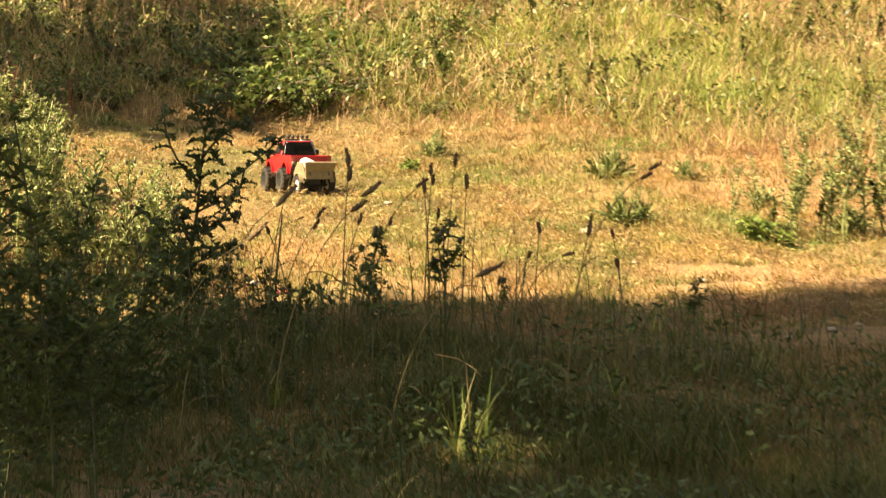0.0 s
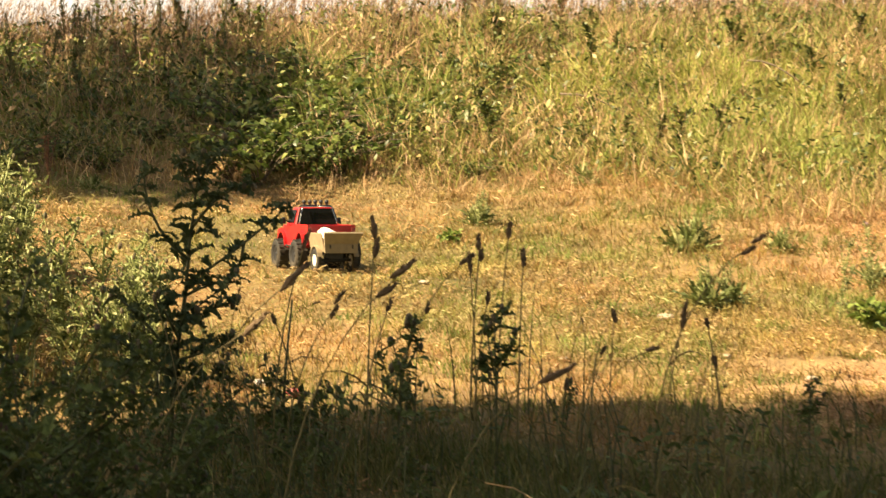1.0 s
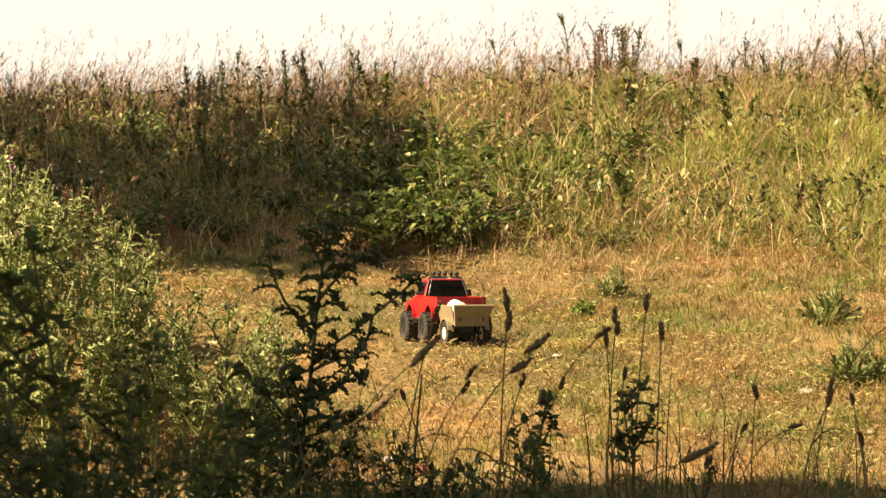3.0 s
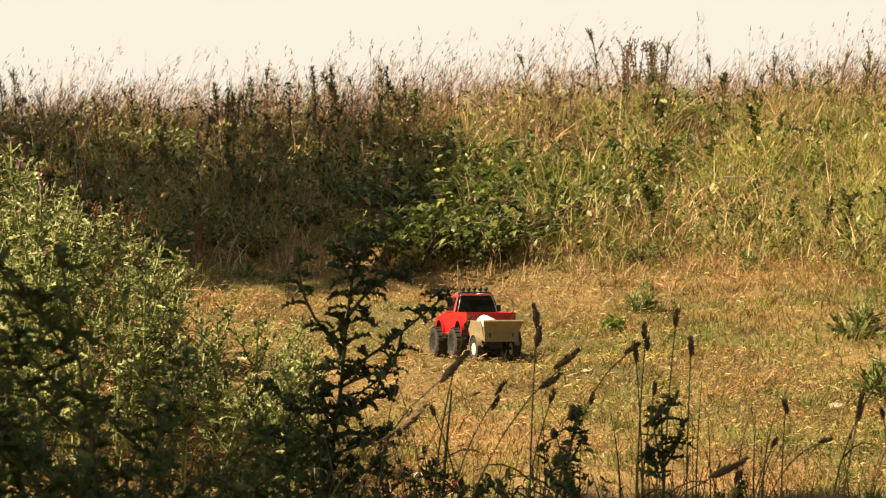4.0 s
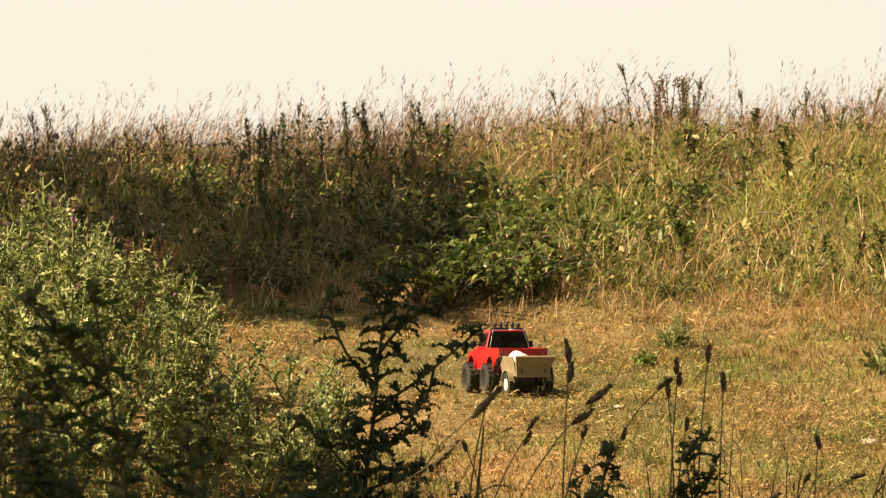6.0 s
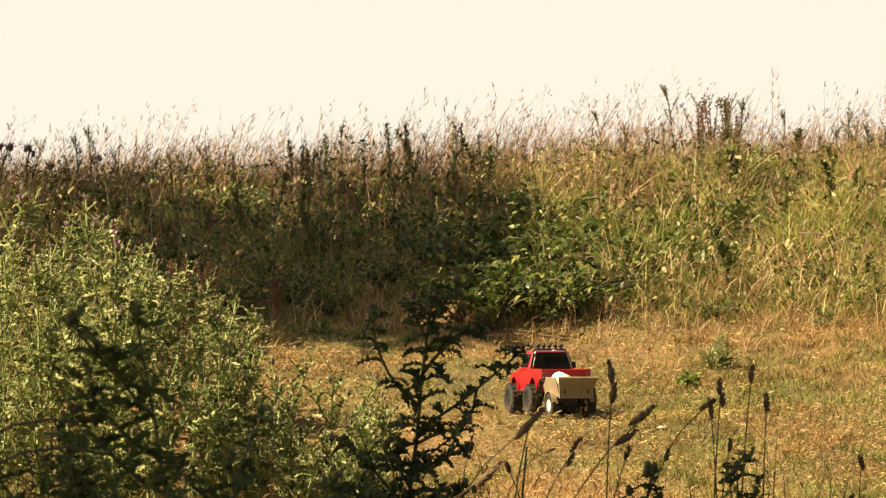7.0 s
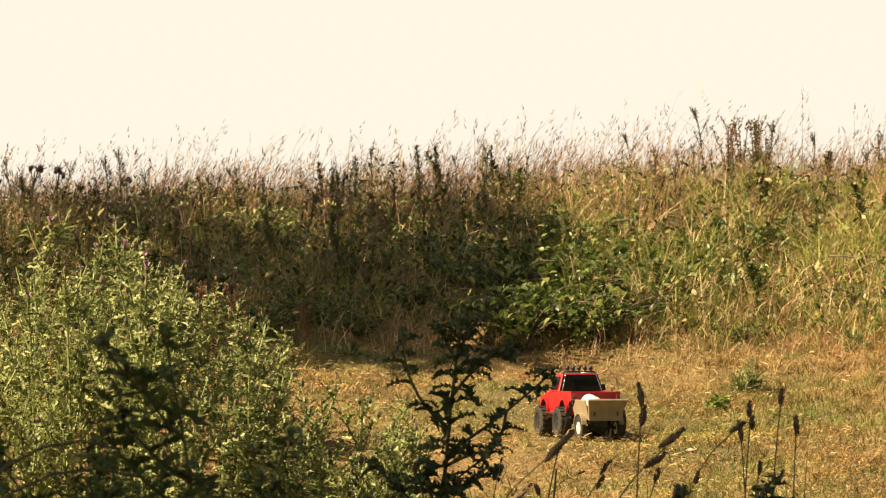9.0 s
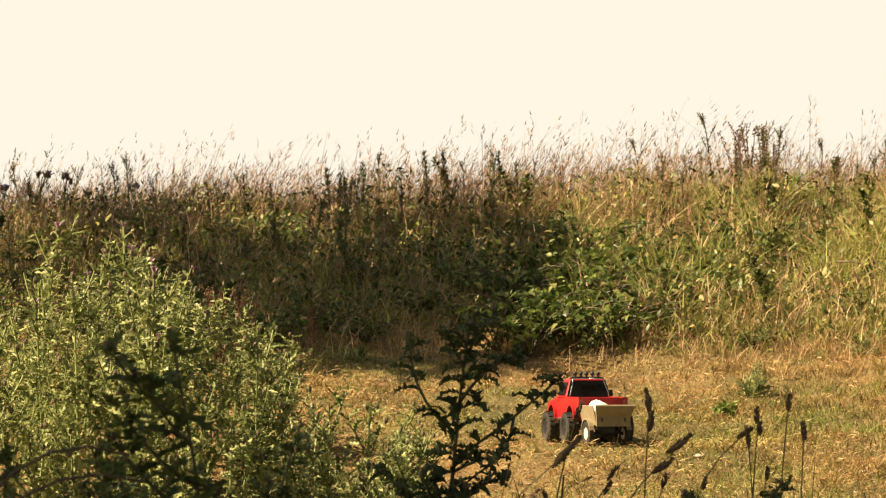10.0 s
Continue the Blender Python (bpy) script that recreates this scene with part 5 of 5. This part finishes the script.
def pickup(m):
    car = thing("model_pickup_truck", "red radio-controlled toy pickup truck on dry turf", "toy truck", m @ pose(0, 0, 0.008) @ Matrix.Diagonal((0.96, 0.80, 1.0, 1)))
    # flanks with wheel arches, cut as one outline and given thickness
    def arch(cy, r, n=9):
        return [(cy + r * math.cos(a), 0.075 + r * math.sin(a)) for a in np.linspace(math.pi, 0, n)]
    bottom = [(-0.245, 0.09)] + arch(-0.145, 0.058) + arch(0.155, 0.058) + [(0.245, 0.085)]
    top = [(0.252, 0.12), (0.246, 0.142), (0.11, 0.156), (-0.015, 0.158), (-0.02, 0.163), (-0.245, 0.163)]
    outline = bottom + top
    for s in (-1, 1):
        b = Build()
        k = len(outline)
        v = [(s * 0.097, y, z) for y, z in outline] + [(s * 0.080, y, z) for y, z in outline]
        b.add(v, [tuple(range(k)), tuple(range(2 * k - 1, k - 1, -1))] + [(i, (i + 1) % k, k + (i + 1) % k, k + i) for i in range(k)])
        part("flank", rounded(b, "flank", mat_red, 0), car)
        for cy in (-0.145, 0.155):
            fl = Build()
            ring = [(cy + r * math.cos(a), 0.075 + r * math.sin(a)) for r in (0.066, 0.057) for a in np.linspace(0.1, math.pi - 0.1, 12)]
            v = [(s * x, y, z) for x in (0.090, 0.108) for y, z in ring]
            f = [(i, i + 1, 24 + i + 1, 24 + i) for i in range(11)] + [(24 + i, 24 + i + 1, 36 + i + 1, 36 + i) for i in range(11)] + [(12 + i, 13 + i, 37 + i, 36 + i) for i in range(11)]
            fl.add(v, f)
            part("wheel_arch_flare", rounded(fl, "wheel_arch_flare", mat_red, 0), car)
    part("bonnet", rounded(Build().add(*box((-0.0805, 0.10, 0.118), (0.0805, 0.244, 0.159), (0.96, 0.97))), "bonnet", mat_red, 0.006), car)
    part("front_bumper", rounded(Build().add(*box((-0.09, 0.243, 0.085), (0.09, 0.262, 0.115))), "front_bumper", mat_black, 0.004), car)
    part("tailgate", rounded(Build().add(*box((-0.0805, -0.246, 0.095), (0.0805, -0.232, 0.162))), "tailgate", mat_red, 0.003), car)
    part("bed_floor", rounded(Build().add(*box((-0.0795, -0.231, 0.105), (0.0795, -0.022, 0.115))), "bed_floor", mat_black, 0.002), car)
    part("rear_bumper", rounded(Build().add(*box((-0.085, -0.262, 0.083), (0.085, -0.247, 0.098))), "rear_bumper", mat_chrome, 0.003), car)
    part("cab", rounded(Build().add(*box((-0.092, -0.020, 0.157), (0.092, 0.135, 0.226), (0.76, 0.60), -0.012)), "cab", mat_red, 0.008, 3), car)

    def pane(name, corners, out):
        v = np.array(corners, float)
        nrm = np.cross(v[1] - v[0], v[3] - v[0])
        nrm /= np.linalg.norm(nrm)
        nrm *= 1 if nrm @ np.array(out) > 0 else -1
        b = Build().add(np.concatenate([v + nrm * 0.0022, v - nrm * 0.004]), [(0, 1, 2, 3), (4, 7, 6, 5), (0, 4, 5, 1), (1, 5, 6, 2), (2, 6, 7, 3), (3, 7, 4, 0)])
        part(name, rounded(b, name, mat_glass, 0), car, "dark tinted")
    pane("rear_window", [(-0.087, -0.0186, 0.1625), (0.087, -0.0186, 0.1625), (0.069, -0.0026, 0.2225), (-0.069, -0.0026, 0.2225)], (0, -1, 0.3))
    pane("windscreen", [(-0.078, 0.128, 0.164), (0.078, 0.128, 0.164), (0.063, 0.097, 0.217), (-0.063, 0.097, 0.217)], (0, 1, 0.5))
    for s in (-1, 1):
        pane("side_window", [(s * 0.0895, 0.004, 0.168), (s * 0.0895, 0.108, 0.168), (s * 0.0745, 0.082, 0.215), (s * 0.0745, 0.012, 0.215)], (s, 0, 0.3))
        # roll bar struts beside the rear window
        part("roll_bar", Build().add(*tube([(s * 0.078, -0.030, 0.160), (s * 0.074, -0.027, 0.180), (s * 0.061, -0.014, 0.2225), (s * 0.057, -0.010, 0.2285), (s * 0.004, -0.010, 0.2290)], 0.0023, 8)).mesh("roll_bar", mat_chrome, True), car, "bright silver tube")
        arm = Build().add(*tube([(s * 0.090, 0.085, 0.172), (s * 0.106, 0.082, 0.176)], 0.003, 6))
        mirror = part("wing_mirror", rounded(Build().add(*box((s * 0.114 - 0.009, 0.074, 0.164), (s * 0.114 + 0.009, 0.088, 0.188), (0.8, 0.8))), "wing_mirror", mat_black, 0.004), car)
        part("mirror_arm", arm.mesh("mirror_arm", mat_black, True), mirror)
        part("tail_light", rounded(Build().add(*box((s * 0.088 - 0.007, -0.2505, 0.128), (s * 0.088 + 0.007, -0.2465, 0.152))), "tail_light", mat_litter, 0.001), car, "dark red lens")
    bar = part("light_bar", Build().add(*tube([(-0.066, 0.012, 0.226), (-0.060, 0.012, 0.2325), (0.060, 0.012, 0.2325), (0.066, 0.012, 0.226)], 0.0032, 6)).mesh("light_bar", mat_black, True), car, "black roof bar")
    for k in range(5):
        x = -0.046 + 0.023 * k
        v, f = lathe([(-0.008, 0.0), (-0.008, 0.005), (-0.002, 0.0082), (0.005, 0.0090), (0.007, 0.008), (0.007, 0.0)], 14)
        v = np.array(v)[:, [1, 0, 2]] * (0.95, 1, 0.95) + (x, 0.014, 0.2465)
        foot = box((x - 0.006, 0.010, 0.2320), (x + 0.006, 0.018, 0.2405), (0.4, 0.8))
        part("roof_lamp", Build().add(v, f).add(*foot).mesh("roof_lamp", mat_black, True), bar)
    part("chassis", rounded(Build().add(*box((-0.035, -0.22, 0.055), (0.035, 0.23, 0.082))).add(*box((-0.055, -0.09, 0.060), (0.055, 0.10, 0.088))), "chassis", mat_black, 0.003), car)
    for y in (-0.145, 0.155):
        part("axle", Build().add(*tube([(-0.09, y, 0.0495), (0.09, y, 0.0495)], 0.007, 8)).mesh("axle", mat_chrome, True), car)
    for s in (-1, 1):
        part("side_step", rounded(Build().add(*box((s * 0.099 - 0.008, -0.07, 0.078), (s * 0.099 + 0.008, 0.08, 0.086))), "side_step", mat_chrome, 0.002), car, "bright metal step")
    tyre, rim = wheel_meshes(0.058, 0.046)
    rim_me = rim.mesh("rim", mat_black, True)
    for y in (-0.145, 0.155):
        for s in (-1, 1):
            w = part("wheel", tyre, car, m=pose(s * 0.108, y, 0.0495) @ Matrix.Diagonal((1.1, 1.25, 1, 1)))
            part("rim", rim_me, w)
    return car


def trailer(m):
    t = thing("toy_trailer", "tan plastic toy trailer hitched behind the red truck", "toy trailer", m @ Matrix.Diagonal((0.66, 0.70, 1.08, 1)))
    part("bed_floor", rounded(Build().add(*box((-0.086, -0.12, 0.076), (0.086, 0.10, 0.084))), "bed_floor", mat_tan, 0.002), t)
    for s in (-1, 1):
        wall = [(s * x, y, z) for y in (-0.1195, 0.0995) for x, z in ((0.087, 0.070), (0.093, 0.070), (0.116, 0.134), (0.111, 0.136))]
        part("side_wall", rounded(Build().add(wall, [(0, 1, 2, 3), (7, 6, 5, 4)] + [(i, (i + 1) % 4, 4 + (i + 1) % 4, 4 + i) for i in range(4)]), "side_wall", mat_tan, 0.0012), t)
        arc = [(-0.02 + 1.43 * q * math.cos(a), 0.0415 + q * math.sin(a)) for q in (0.047, 0.051) for a in np.linspace(0.25, math.pi - 0.25, 11)]
        guard = [(s * x, y, z) for x in (0.0945, 0.122) for y, z in arc]
        faces = [q for i in range(10) for q in ((i, i + 1, 23 + i, 22 + i), (11 + i, 33 + i, 34 + i, 12 + i), (i, 11 + i, 12 + i, i + 1), (22 + i, 23 + i, 34 + i, 33 + i))]
        part("mudguard", rounded(Build().add(guard, faces + [(0, 22, 33, 11), (10, 21, 43, 32)]), "mudguard", mat_tan, 0), t)
    board = [(sx * w, y, z) for sx in (-1, 1) for w, y, z in ((0.096, -0.1215, 0.066), (0.096, -0.133, 0.066), (0.099, -0.137, 0.098), (0.116, -0.172, 0.134), (0.116, -0.166, 0.139), (0.100, -0.1215, 0.128))]
    part("tail_board", rounded(Build().add(board, [(5, 4, 3, 2, 1, 0), (6, 7, 8, 9, 10, 11)] + [(i, (i + 1) % 6, 6 + (i + 1) % 6, 6 + i) for i in range(6)]), "tail_board", mat_tan, 0.0015), t, "scuffed flared tan board")
    part("front_board", rounded(Build().add(*box((-0.0855, 0.0925, 0.0845), (0.0855, 0.0995, 0.126))), "front_board", mat_tan, 0.002), t)
    for x in (-0.066, 0.066):
        part("latch", rounded(Build().add(*box((x - 0.004, -0.1385, 0.082), (x + 0.004, -0.1325, 0.095))), "latch", mat_black, 0.001), t)
    part("drawbar", Build().add(*tube([(-0.05, 0.10, 0.072), (0, 0.19, 0.070), (0.05, 0.10, 0.072)], 0.005, 6)).add(*tube([(0, 0.185, 0.070), (0, 0.215, 0.078)], 0.005, 6)).mesh("drawbar", mat_black, True), t)
    part("axle", Build().add(*tube([(-0.100, -0.02, 0.042), (0.100, -0.02, 0.042)], 0.006, 8)).add(*box((-0.04, -0.05, 0.045), (0.04, 0.01, 0.0755))).mesh("axle", mat_black), t)
    tyre, rim = wheel_meshes(0.042, 0.028)
    rim_me = rim.mesh("rim", mat_litter_white, True)
    for s in (-1, 1):
        w = part("wheel", tyre, t, m=pose(s * 0.107, -0.02, 0.0415) @ Matrix.Diagonal((1, 1.5, 1, 1)))
        part("rim", rim_me, w, "white")
    return t


def on_slope(x, y, turn):
    z = float(ground_z(x, y))
    return pose(x, y, z + 0.004, -1.9, 0, 0) @ pose(0, 0, 0, 0, 0, turn)


TX, TY, TURN = 0.53, 16.86, 15.0
pickup(on_slope(TX, TY, TURN))
back = Matrix.Rotation(radians(TURN), 3, "Z") @ Vector((0, -0.205, 0))
hitch = Vector((TX + back.x, TY + back.y))
aside = Matrix.Rotation(radians(TURN + 2), 3, "Z") @ Vector((0, -0.095, 0))
TRX, TRY = hitch.x + aside.x - 0.027, hitch.y + aside.y
trailer(on_slope(TRX, TRY, TURN + 2))


def sack():
    """A slumped white sack: a ridge that falls off to one side."""
    r = np.random.default_rng(9)
    v, f = ball((0, 0, 0), 1.0, 1.0, 18, 10)
    v = np.array(v)
    v = np.sign(v) * np.abs(v) ** 0.75
    v[:, 2] = np.where(v[:, 2] < 0, v[:, 2] * 0.3, v[:, 2] * (1.05 - 0.58 * np.clip(v[:, 0] + 0.5, 0, 1.5)))
    v *= np.array([0.072, 0.088, 0.050])
    v += r.normal(0, 0.0016, v.shape)
    return Build().add(v, f).mesh("white_sack", mat_sack, True)


sk = new("white_sack", sack())
sk.matrix_world = on_slope(TRX, TRY, TURN + 2) @ pose(-0.012, -0.006, 0.117, 0, 0, 6) @ Matrix.Diagonal((0.66, 0.66, 1.0, 1))
tagged(sk, "slumped white sack lying in the toy trailer", "sack")


# ---- unseen trees, added so that their shade falls on the slope ----
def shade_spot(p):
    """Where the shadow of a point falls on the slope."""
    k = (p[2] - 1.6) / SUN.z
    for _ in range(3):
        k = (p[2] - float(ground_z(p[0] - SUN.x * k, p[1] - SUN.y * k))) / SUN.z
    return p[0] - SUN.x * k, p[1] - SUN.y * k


def wood_shadow_mask(x, y):
    """Keeps only leaves whose shadow fits the wood's wanted outline, with a gap cut to let sun onto the tussock."""
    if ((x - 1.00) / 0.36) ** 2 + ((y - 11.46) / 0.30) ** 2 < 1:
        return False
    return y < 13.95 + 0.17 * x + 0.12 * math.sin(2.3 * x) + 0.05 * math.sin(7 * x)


def small_shadow_mask(x, y):
    """Keeps only leaves whose shadow fits the small trees' wanted outline, broken by gaps."""
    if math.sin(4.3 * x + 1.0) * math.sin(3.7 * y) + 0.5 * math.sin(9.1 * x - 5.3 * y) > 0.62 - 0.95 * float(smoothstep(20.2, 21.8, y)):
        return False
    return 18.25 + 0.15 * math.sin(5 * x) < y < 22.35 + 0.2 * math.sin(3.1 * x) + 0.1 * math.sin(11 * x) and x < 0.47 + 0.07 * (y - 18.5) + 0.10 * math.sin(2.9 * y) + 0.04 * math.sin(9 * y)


def tree(name, x, y, height, crown, seed, leaves=5200, leaf=0.2, inside=None):
    r = np.random.default_rng(seed)
    ob = thing(name, "unseen broadleaf tree, its crown cut to shape its shadow", "tree", pose(x, y, float(ground_z(x, y)) - 0.05), "shade trees")
    base = np.array(ob.matrix_world.translation)
    wood, lv = Build(), Build()
    cz = height - crown[2]
    trunk = [np.array([r.normal(0, 0.05), r.normal(0, 0.05), cz * t]) for t in np.linspace(0, 1, 6)]
    trunk[0][:2] = 0
    wood.add(*tube(trunk, np.linspace(0.24, 0.12, 6) * height / 12, 8))
    tips = []
    for k in range(26):
        a, e = r.uniform(0, 6.28), r.uniform(-0.5, 1.4)
        end = np.array([np.cos(a) * np.cos(e) * crown[0], np.sin(a) * np.cos(e) * crown[1], cz + np.sin(e) * crown[2]]) * (0.8, 0.8, 1)
        p0 = along(trunk, r.uniform(0.55, 1.0))
        pts = [p0 + (end - p0) * t + np.array([0, 0, 0.25 * math.sin(3.1 * t)]) for t in np.linspace(0, 1, 5)]
        wood.add(*tube(pts, np.linspace(0.07, 0.015, 5) * height / 12, 5))
        tips += [along(pts, t) for t in (0.6, 0.85, 1.0)]
    part("trunk", wood.mesh("trunk", mat_bark, True), ob)
    ov, of = oval_leaf(1.0, 0.6)
    for k in range(leaves):
        c = tips[int(r.integers(len(tips)))]
        p = c + r.normal(0, 0.30, 3) * np.array(crown) * 0.5
        # leave out leaves whose shadow would fall outside the wanted outline
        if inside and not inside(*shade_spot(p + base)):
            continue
        lv.add(placed(ov, p, r.uniform(0, 6.28), r.uniform(-1, 1), r.uniform(-1, 1), leaf * r.uniform(0.7, 1.3)), of)
    part("crown", lv.mesh("crown", mat_tree_leaf), ob)


for k, (x, y, hgt, cr) in enumerate([(-8.6, 10.7, 14.5, (2.4, 2.5, 4.4)), (-10.6, 8.7, 16.5, (2.4, 2.7, 4.6)), (-9.0, 5.6, 15.0, (2.6, 2.8, 4.6)), (-9.2, 1.2, 15.0, (2.6, 2.8, 4.6)), (-11.0, 5.0, 17.0, (2.8, 3.0, 5.0)), (-9.6, -3.4, 15.0, (2.8, 2.8, 4.6)), (-11.5, 0.5, 17.0, (2.8, 3.0, 5.0))]):
    tree("shade_tree", x, y, hgt, cr, 300 + k, 8000, 0.24, wood_shadow_mask)
tree("small_tree", -4.9, 19.2, 6.4, (1.6, 2.0, 1.5), 320, 9000, 0.15, small_shadow_mask)
tree("small_tree", -5.1, 21.9, 6.4, (1.6, 1.5, 1.4), 321, 6500, 0.15, small_shadow_mask)
# more unseen trees behind the camera, added to keep skylight off the shaded foreground
for k, (x, y, hgt, cr) in enumerate([(3.2, -7.5, 11.0, (3.2, 3.0, 4.2)), (-3.6, -8.5, 12.0, (3.2, 3.0, 4.4)), (8.0, -4.0, 12.0, (3.2, 3.2, 4.4)), (9.5, 3.5, 11.0, (3.0, 3.0, 4.0)), (-5.5, -2.0, 10.0, (2.6, 2.6, 3.4)), (3.6, -1.0, 9.5, (2.8, 2.6, 3.0)), (0.5, -12.0, 13.0, (3.6, 3.2, 5.2))]):
    tree("shade_tree", x, y, hgt, cr, 340 + k, 6000, 0.26, wood_shadow_mask)
